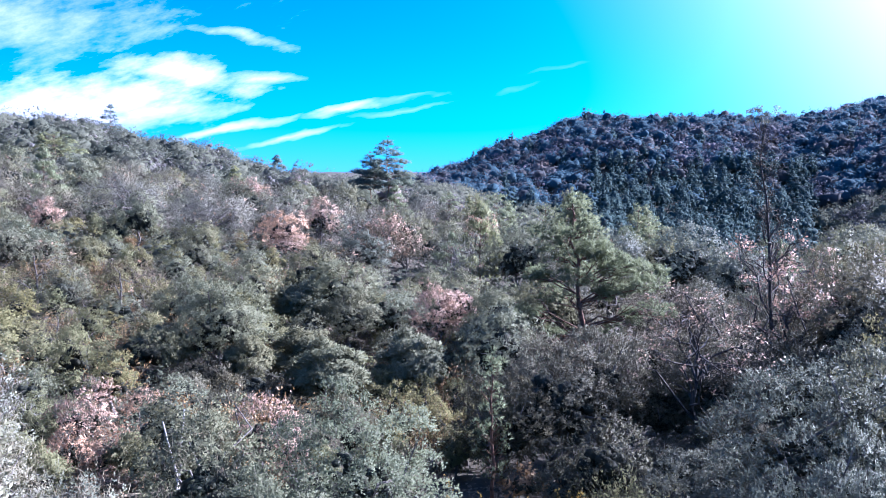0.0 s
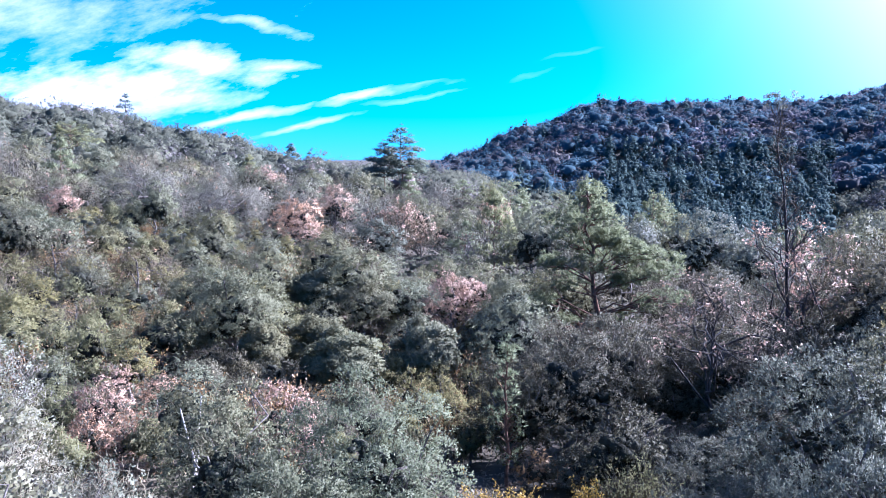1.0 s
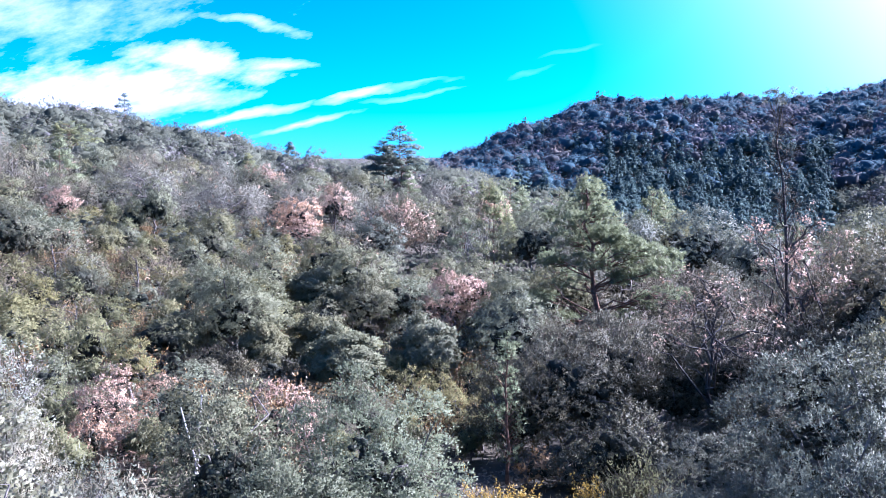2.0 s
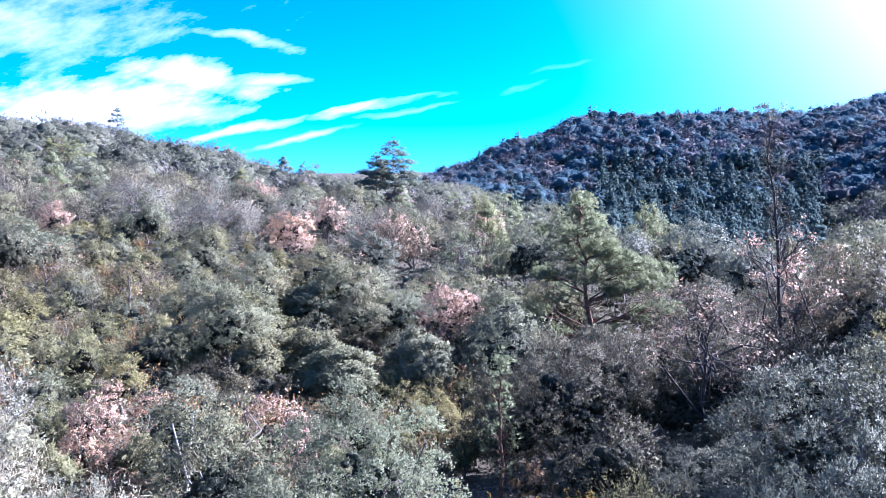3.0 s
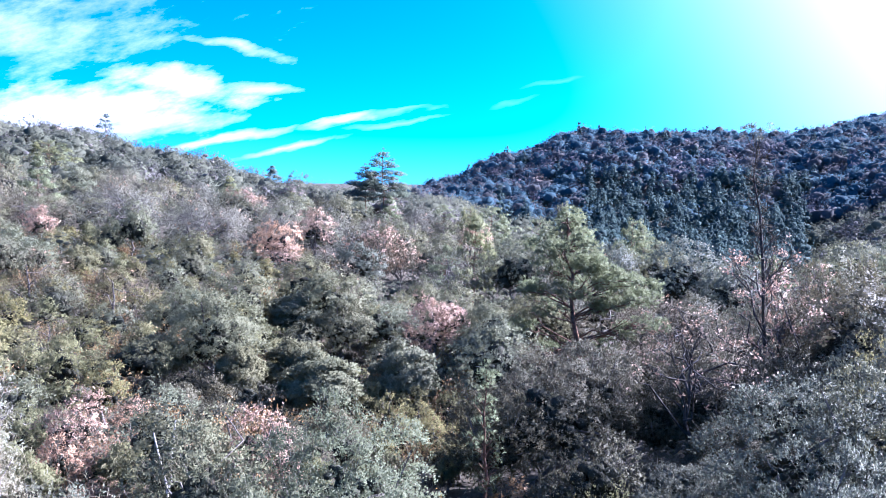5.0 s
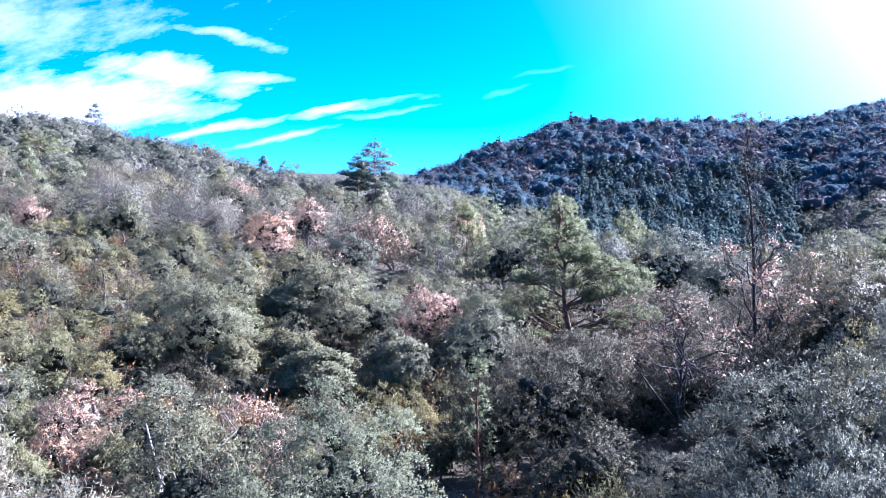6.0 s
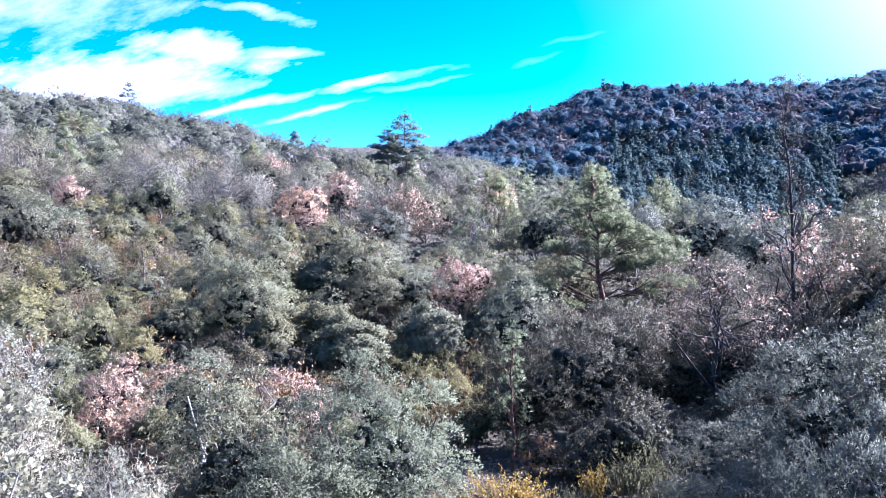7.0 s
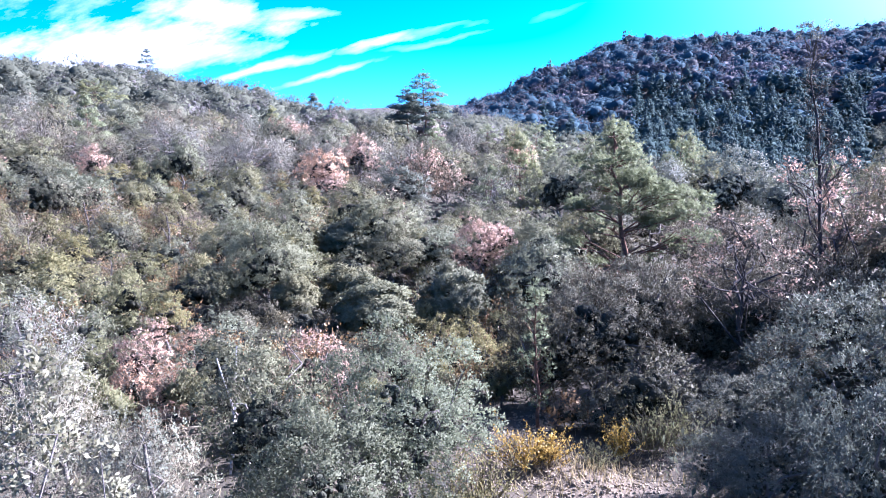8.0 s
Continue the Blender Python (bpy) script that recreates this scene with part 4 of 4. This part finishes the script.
plant(lambda k, w, h: pine("scots_pine", 155 + k, w, h, 3400, 0.17, 0.15, 9, 0.25, 7, 3, blunt=1.3, wide=0.22, plump=0.8, thin=30),
      [(-40.75, 78.0, 6.0, 5.2, 0), (4.99, 68.0, 5.0, 5.8, 1), (15.37, 58.0, 3.9, 6.0, 0), (0.67, 80.0, 3.7, 4.2, 1), (6.91, 40.0, 1.9, 6.2, 0), (3.2, 72.0, 3.6, 5.0, 0),
       (8.6, 62.0, 3.6, 5.6, 1), (18.5, 66.0, 4.0, 6.2, 1), (12.8, 70.0, 3.8, 6.0, 0)],
      "green pine with dense layered boughs rising above the oaks", "pine tree", "pines among the oaks")
plant(lambda k, w, h: pine("scots_pine", 158 + k, w, h, 1600, 0.3, 0.2, 8, 0.15, 7, 3, blunt=1.1, wide=0.22, plump=0.8, thin=20, needles=BLUE_NEEDLE),
      [(-60.0, 135.0, 4.4, 7.9, 0), (-25.0, 112.0, 3.0, 5.4, 1), (-22.3, 112.0, 2.7, 4.5, 0)], "distant pine on the crest of the ridge", "pine tree", "skyline pines")
plant(lambda k, w, h: broadleaf("holm_oak", 161 + k, w, h, 6500, 0.11, HOLM, 0.05, 80, 4, twigs=150),
      [(13.24, 40.0, 5.2, 5.0, 0), (15.1, 38.0, 3.8, 4.3, 1), (-4.65, 42.0, 3.6, 3.0, 1), (4.18, 40.0, 4.3, 4.3, 0), (9.8, 42.0, 3.6, 4.2, 1)],
      "large rounded holm oak with a clumpy grey-green crown", "oak tree", "rounded oaks on the slope")

# ------------------------------------------------------------------ the rest of the scrub and wood up to eighty metres
rng = np.random.default_rng(5)


def free_spots(count, r0, r1, a0, a1, gap, taken, tries=60, screen=True):
    """Random places between two distances and two bearings, each gap away from the others and clear of what stands there."""
    out = []
    for _ in range(count * tries):
        if len(out) >= count:
            break
        r = math.sqrt(rng.uniform(r0 * r0, r1 * r1))
        a = radians(rng.uniform(a0, a1))
        x, y = r * math.sin(a), r * math.cos(a)
        if -1.2 < x < 3.2 and y < 13.5 or math.hypot((x + 6.0) / 0.9, (y - 12.9) / 1.4) < 1:
            continue
        if screen and any(0 < (hr := math.hypot(hx, hy)) - r < 9 and hr > 28 and abs(x * hy - y * hx) / hr < hw / 2 + 0.7 for hx, hy, hw in taken):
            continue
        if all((x - px) ** 2 + (y - py) ** 2 > (gap if isinstance(pw, bool) else 0.32 * pw + 0.3 * gap) ** 2 for px, py, pw in taken + out):
            out.append((x, y, True))
    return [(x, y) for x, y, _ in out]


def sized(spots, w0, w1, tall, variants):
    rows = []
    for x, y in spots:
        w = rng.uniform(w0, w1)
        rows.append((round(x, 2), round(y, 2), w, w * rng.uniform(*tall), int(rng.integers(variants))))
    return rows


heroes = list(PLACED)
shrubs = free_spots(290, 11.5, 31, -38, 4, 0.85, heroes, 60, False)
shrubs += free_spots(230, 31, 52, -38, -5, 1.2, heroes, 60, False)
fine = [(-5.9, 19.5, 3.2), (-0.3, 26.4, 1.9), (4.79, 24.0, 4.2), (-2.79, 17.5, 1.6), (-0.8, 19.0, 1.6), (-10.0, 46.0, 3.4), (-3.3, 26.0, 2.2)]


def in_front(x, y, deep=4.5):
    r = math.hypot(x, y)
    return any(0 < math.hypot(fx, fy) - r < deep and abs(x * fy - y * fx) / math.hypot(fx, fy) < 0.5 * fw for fx, fy, fw in fine)


shrubs = [p for p in shrubs if not in_front(*p)]
order = rng.permutation(len(shrubs))
shrubs = [shrubs[i] for i in order]
box, rusty, scrub = int(len(shrubs) * 0.56), int(len(shrubs) * 0.76), int(len(shrubs) * 0.9)
close = [p for p in shrubs[:box] if math.hypot(*p) < 17]
plant(lambda k, w, h: broadleaf("box_shrub", 195 + k, w, h, 4200, 0.03, BOX, 0.0, 34, 3, stems=3, twigs=120, loose=0.6, upper=0.7), sized(close, 0.45, 0.95, (0.95, 1.5), 3),
      "olive-green box shrub with small leaves on the slope", "shrub", "box shrubs")
plant(lambda k, w, h: broadleaf("box_shrub", 201 + k, w, h, 1500, 0.05, BOX, 0.0, 24, 1, stems=1, twigs=60, loose=0.5, upper=0.7), sized([p for p in shrubs[:box] if p not in close], 0.6, 1.15, (0.95, 1.5), 5),
      "olive-green box shrub with small leaves on the slope", "shrub", "box shrubs")
plant(lambda k, w, h: stem_shrub("rusty_shrub", 211 + k, w, h, 60, 18, 0.05, RUST, 0.8), sized(shrubs[box:rusty], 0.6, 1.1, (1.1, 1.5), 3),
      "small shrub turned rusty orange on the slope", "shrub", "orange shrubs")
plant(lambda k, w, h: broadleaf("oak_scrub", 221 + k, w, h, 2400, 0.05, OAK, 0.0, 30, 2, stems=1, twigs=120), sized(shrubs[rusty:scrub], 0.9, 1.8, (0.7, 1.0), 4),
      "low grey-green evergreen oak scrub", "shrub", "oak scrub")
plant(lambda k, w, h: bare_tree("grey_shrub", 231 + k, w, h, 1200, TWIG, 0.1, 300, OAK, 0.05, 0.008, 24, 2, short=0.8), sized(shrubs[scrub:], 0.8, 1.6, (0.7, 1.1), 3),
      "pale grey leafless shrub of fine twigs", "shrub", "grey twiggy shrubs")
near = free_spots(70, 16, 36, 4, 37, 1.5, heroes) + free_spots(24, 26, 36, -9, 4, 1.7, heroes) + free_spots(22, 24, 46, -38, -9, 2.6, heroes)
near = [p for p in near if not in_front(*p, 8.5)]
split = [p for p in near if (p[0] * 7 + p[1] * 3) % 10 < 7.3 or abs(p[0] - 1.5) < 3.5]
# oaks right of x = 3 take the browner leaf with painted shade
plant(lambda k, w, h: broadleaf("holm_oak", 246 + k, w, h, 4400, 0.065, SHADED_BROWN_OAK, 0.15, 50, 3, twigs=200, twig_mat=BROWN_TWIG), sized([p for p in split if p[0] > 3], 1.5, 2.9, (0.9, 1.2), 4),
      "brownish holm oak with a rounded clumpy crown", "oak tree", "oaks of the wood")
plant(lambda k, w, h: broadleaf("holm_oak", 241 + k, w, h, 4400, 0.065, OAK, 0.15, 50, 3, twigs=120), sized([p for p in split if p[0] <= 3], 1.5, 2.9, (0.9, 1.2), 4),
      "grey-green holm oak with a rounded clumpy crown", "oak tree", "oaks of the wood")
plant(lambda k, w, h: bare_tree("downy_oak", 251 + k, w, h, 3200, BROWN_TWIG, 0.1, 40, TAN, 0.07, 0.012, 40, 5, short=0.7), sized([p for p in near if p not in split], 1.8, 3.0, (0.8, 1.1), 3),
      "leafless oak with a haze of brown-grey twigs", "oak tree", "bare brown oaks")
wood = free_spots(150, 36, 80, -8, 37, 2.5, heroes) + free_spots(140, 45, 80, -38, -8, 2.4, heroes)
lots = {"oak": [], "bare": [], "pine": [], "tan": []}
for x, y in wood:
    q = rng.random()
    left = x < -2
    lots["oak" if q < (0.5 if left else 0.72) else "bare" if q < (0.93 if left else 0.85) else "pine" if q < (0.96 if left else 0.97) else "tan"].append((x, y))
plant(lambda k, w, h: broadleaf("holm_oak", 261 + k, w, h, 2900, 0.1, OAK, 0.18, 44, 2, twigs=0), sized(lots["oak"], 2.0, 3.8, (0.9, 1.25), 6),
      "grey-green holm oak with a rounded clumpy crown", "oak tree", "oaks of the wood")
plant(lambda k, w, h: bare_tree("downy_oak", 271 + k, w, h, 4600, TWIG, 0.1, 40, TAN, 0.12, 0.016, 44, 6, short=0.75), sized(lots["bare"], 2.5, 4.2, (0.85, 1.15), 4),
      "leafless oak with a pale grey haze of twigs", "oak tree", "bare grey oaks")
plant(lambda k, w, h: pine("scots_pine", 281 + k, w, h, 1700, 0.18, 0.15, 8, 0.25, 6, 3, wide=0.22, plump=0.8, thin=24), sized(lots["pine"], 2.4, 3.6, (1.3, 1.7), 2),
      "green pine rising above the oaks", "pine tree", "pines among the oaks")
plant(lambda k, w, h: broadleaf("dry_oak", 291 + k, w, h, 2200, 0.11, TAN, 0.1, 30, 3, twigs=200, twig_mat=BROWN_TWIG, core=0.3, loose=0.5), sized(lots["tan"], 1.8, 3.0, (0.8, 1.1), 2),
      "downy oak holding dry pinkish-tan leaves among grey trees", "dry oak", "pink-leaved oaks")


# ------------------------------------------------------------------ far woods
def far_wood(name, places, make_crown, mat, label):
    V, F, N, k = [], [], [], 0
    stock = [make_crown(np.random.default_rng(700 + i)) for i in range(8)]
    for x, y, w, h in places:
        v, f, m = stock[int(rng.integers(8))]
        a = rng.uniform(0, 2 * math.pi)
        c, s = math.cos(a), math.sin(a)
        N.append(np.stack([m[:, 0] * c - m[:, 1] * s, m[:, 0] * s + m[:, 1] * c, m[:, 2]], 1))
        c, s = c * w, s * w
        V.append(np.stack([v[:, 0] * c - v[:, 1] * s + x, v[:, 0] * s + v[:, 1] * c + y, v[:, 2] * h + land(x, y) - 0.2], 1))
        F.append(f + k)
        k += len(v)
    if V:
        tagged(new(name, np_mesh(name, np.vstack(V), np.vstack(F), mat, True, np.vstack(N))), label, "woods", kind="stuff")


def oak_crown(clumped, count, L, core=0.6):
    def make(r):
        C, size = clumps(r, clumped, 1.0, 1.0, 0.12)
        return join(lumps(r, C[::2] * np.array([0.76, 0.76, 0.86]), size[::2] * core * 1.2, 0, 0.9, 0.25, True), foliage(r, C, size * 1.0, count, L, L * 0.8, simple=True, shell=0.8, cull=0.6, loose=0.05, per=2, own=0.07, reach=0.98))
    return make


def bare_crown(clumped, count, L):
    def make(r):
        C, size = clumps(r, clumped, 1.0, 1.0, 0.15)
        return join(lumps(r, C[::2] * 0.85, size[::2] * 0.35, 0, 1.0, 0.5, True), foliage(r, C, size * 1.15, count, L, L * 0.26, 0.5, 0.8, simple=True, cull=0.4, shell=0.6, loose=0.0, per=2, own=0.15, reach=1.0))
    return make


def far_pine(r):
    z = np.concatenate([np.repeat(np.linspace(0.3, 0.85, 5), 5), [0.93]])
    a = r.uniform(0, 2 * math.pi, len(z))
    rad = 0.36 * (1.05 - z) ** 0.8 * r.uniform(0.6, 1.2, len(z))
    C = np.stack([np.cos(a) * rad, np.sin(a) * rad, z + 0.03 * r.normal(size=len(z))], 1)
    size = 0.19 * (1.1 - z) ** 0.7 * r.uniform(0.8, 1.2, len(z))
    return join(lumps(r, C, size * 0.7, 0, 0.6, 0.3, True), foliage(r, C, size, 200, 0.055, 0.035, shell=0.6, simple=True, per=2, own=0.2), tris(blades(r, np.zeros((2, 3)), np.array([[0, 0, 1.0], [0, 0.01, 1]]), 0.95, 0.02)))


def spread(r0, r1, a0, a1, gap):
    """Evenly strewn places, by a jittered grid."""
    out = []
    step = gap
    for gx in np.arange(-r1, r1, step):
        for gy in np.arange(0, r1, step):
            x, y = gx + rng.uniform(-0.45, 0.45) * step, gy + rng.uniform(-0.45, 0.45) * step
            r, a = math.hypot(x, y), math.degrees(math.atan2(x, y))
            if r0 < r < r1 and a0 < a < a1:
                out.append((x, y))
    return out


sites = spread(79, 172, -38, 4, 3.0) + spread(79, 165, 4, 37, 3.1) + spread(165, 335, -3, 37, 4.1) + spread(335, 450, 18, 37, 6.5)
far = {"oak": [], "bare": [], "pine": [], "tan": []}
for x, y in sites:
    if abs(x + 0.086 * y) < 3.4 and y < 88:
        continue
    q, tone = rng.random(), noise.noise((x * 0.02, y * 0.02, 3.0))
    low_valley = 90 < math.hypot(x, y) < 215 and 0.2 < x / y < 0.5
    kind = "pine" if q < (0.85 if low_valley else 0.0 if x < 12 else 0.04) else "bare" if q < (0.26 if x < 0 else 0.2) + 0.25 * tone else "tan" if q < (0.272 if x < 0 else 0.206) + 0.25 * tone else "oak"
    w = rng.uniform(2.6, 4.6) if math.hypot(x, y) < 165 or x < -12 else rng.uniform(4.4, 6.6)
    h = w * rng.uniform(0.75, 1.05)
    if kind == "pine":
        w, h = rng.uniform(4.0, 5.6), rng.uniform(5.5, 8.5)
    far[kind].append((x, y, w, h))


def nearer(kind, yes):
    return [p for p in far[kind] if (math.hypot(p[0], p[1]) < 165 or p[0] < -12) == yes]


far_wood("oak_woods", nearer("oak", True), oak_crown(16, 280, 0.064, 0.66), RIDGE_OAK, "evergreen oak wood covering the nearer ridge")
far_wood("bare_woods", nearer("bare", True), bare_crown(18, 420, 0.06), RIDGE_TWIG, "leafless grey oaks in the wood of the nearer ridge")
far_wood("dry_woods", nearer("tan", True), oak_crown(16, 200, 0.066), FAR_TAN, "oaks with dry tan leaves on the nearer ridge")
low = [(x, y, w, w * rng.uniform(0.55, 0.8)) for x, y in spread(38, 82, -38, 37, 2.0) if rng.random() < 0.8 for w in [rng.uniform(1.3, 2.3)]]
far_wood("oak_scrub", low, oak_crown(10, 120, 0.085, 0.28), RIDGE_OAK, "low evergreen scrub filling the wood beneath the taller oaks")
far["oak"], far["bare"], far["tan"] = nearer("oak", False), nearer("bare", False), nearer("tan", False)
far_oak, far_bare = oak_crown(16, 120, 0.082, 0.85), bare_crown(12, 190, 0.08)
beyond = [p for p in far["oak"] if math.hypot(p[0], p[1]) > 335]
hill = [p for p in far["oak"] if math.hypot(p[0], p[1]) <= 335]
far_wood("oak_woods", hill[::2] + hill[1::6], far_oak, HAZY_OAK, "distant evergreen oak wood covering the hillsides")
far_wood("oak_woods", hill[3::6] + hill[5::6], far_oak, HAZY_BROWN_OAK, "distant brownish oak wood scattered over the hillside")
far_wood("oak_woods", beyond, far_oak, HAZY_RIDGE, "farthest hazy blue oak wood on the ridge beyond")
far_wood("bare_woods", far["bare"], far_bare, HAZY_TWIG, "distant leafless grey-brown oaks in the hillside wood")
far_wood("pine_woods", far["pine"], far_pine, HAZY_PINE, "distant dark green pines in the hillside wood")
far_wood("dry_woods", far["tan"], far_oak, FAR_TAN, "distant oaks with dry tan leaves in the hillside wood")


# ------------------------------------------------------------------ the floor: undergrowth, grass, stones, dead wood
def strewn(n, r0, r1, a0, a1, power=1.0):
    r = r0 + (r1 - r0) * rng.random(n) ** power
    a = np.radians(rng.uniform(a0, a1, n))
    x, y = r * np.sin(a), r * np.cos(a)
    return np.stack([x, y, ground_z(x, y)], 1)


def clear_of_path(P):
    return P[~((P[:, 0] > -0.9) & (P[:, 0] < 2.4) & (P[:, 1] > 8.0) & (P[:, 1] < 13.4))]


P = clear_of_path(strewn(24000, 5, 45, -46, 46, 0.8))
P[:, 2] += rng.random(len(P)) ** 2 * 0.45
tagged(new("undergrowth", np_mesh("undergrowth", *blades(rng, P, rng.normal(size=(len(P), 3)) * 0.6 + np.array([0, 0, 0.8]), rng.uniform(0.06, 0.16, len(P)), rng.uniform(0.03, 0.07, len(P))), OAK)),
       "low tangled grey-green undergrowth beneath the oaks", "undergrowth", kind="stuff")
n = 5200
P = np.stack([rng.normal(-6.0, 0.75, n), rng.normal(12.9, 1.3, n), np.zeros(n)], 1)
P[:, 2] = ground_z(P[:, 0], P[:, 1]) + rng.random(n) ** 3 * 0.25
tagged(new("leaf_litter", np_mesh("leaf_litter", *blades(rng, P, rng.normal(size=(n, 3)) + np.array([0, 0, 0.3]), rng.uniform(0.03, 0.07, n), rng.uniform(0.02, 0.04, n)), TAN)),
       "dry pinkish oak leaves strewn over the bare sunny slope", "leaf litter", kind="stuff")
P = strewn(9000, 5, 34, -40, 40, 0.8)
Q = np.stack([rng.normal(1.3, 0.9, 900), rng.normal(10.0, 0.6, 900), np.zeros(900)], 1)
Q[:, 2] = ground_z(Q[:, 0], Q[:, 1])
P = np.vstack([clear_of_path(P), Q])
tagged(new("dry_grass", np_mesh("dry_grass", *blades(rng, P, rng.normal(size=(len(P), 3)) * 0.35 + np.array([0, 0, 1.0]), rng.uniform(0.1, 0.3, len(P)), 0.01), STRAW)),
       "straw-coloured dry winter grass between the shrubs", "grass", kind="stuff")


def rock(seed, w):
    bm = bmesh.new()
    bmesh.ops.create_icosphere(bm, subdivisions=1, radius=0.5)
    for v in bm.verts:
        k = noise.noise(v.co * 2.2 + Vector((seed * 3.1, seed, 0)))
        v.co *= 1 + 0.55 * k
        v.co.z *= 0.6
    me = bpy.data.meshes.new("rock")
    bm.to_mesh(me)
    bm.free()
    me.materials.append(STONE)
    return me


rocks = [rock(i, 1) for i in range(7)]
for k in range(280):
    x, y = (rng.normal(1.3, 0.8), rng.normal(9.9, 0.5)) if k < 225 else (rng.uniform(-0.3, 1.1), rng.uniform(11.0, 13.6))
    s = 0.035 + 0.12 * rng.random() ** 3
    ob = new("rock", rocks[k % 7])
    ob.matrix_basis = pose(x, y, land(x, y) + s * 0.12, 0, 0, k * 47) @ Matrix.Diagonal((s * rng.uniform(0.8, 1.4), s, s * rng.uniform(0.7, 1.1), 1))
    tagged(ob, "pale angular limestone lying on the stony clearing", "stone", "stones of the clearing")
n = 2600
P = np.stack([rng.uniform(-0.1, 2.7, n), rng.uniform(8.9, 10.8, n), np.zeros(n)], 1)
P[n // 2:, 0], P[n // 2:, 1] = rng.uniform(-0.5, 1.1, n - n // 2), rng.uniform(9.5, 13.0, n - n // 2)
P[:, 2] = ground_z(P[:, 0], P[:, 1]) + 0.004
corner = np.array([[1, 0, 0], [0, 1, 0], [-1, 0, 0], [0, -1, 0], [0, 0, 0.8], [0, 0, -0.5]])
V = (P[:, None] + corner[None] * rng.uniform(0.008, 0.03, (n, 1, 1)) * rng.uniform(0.6, 1.3, (n, 6, 1))).reshape(-1, 3)
F = np.array([[0, 1, 4], [1, 2, 4], [2, 3, 4], [3, 0, 4], [1, 0, 5], [2, 1, 5], [3, 2, 5], [0, 3, 5]])
tagged(new("gravel", np_mesh("gravel", V, (F[None] + (np.arange(n) * 6)[:, None, None]).reshape(-1, 3), STONE)), "loose pale gravel on the path and clearing", "gravel", kind="stuff")

for k, (x, y, z, dx, dy, dz) in enumerate([(-3.75, 9.6, 0.1, 0.25, 0.1, 1.9), (-3.45, 9.7, 0.1, -0.35, 0.0, 1.7)]):
    g = tube(bent(rng, (0, 0, -0.1), (dx, dy, dz), 6, 0.012), np.linspace(0.026, 0.009, 6), 6)
    me = np_mesh("dead_branch", g[0], g[1], DEAD)
    ob = tagged(new("dead_branch", me), "bleached dead branch standing among the shrubs", "branch", "dead branches")
    ob.matrix_basis = pose(x, y, land(x, y))
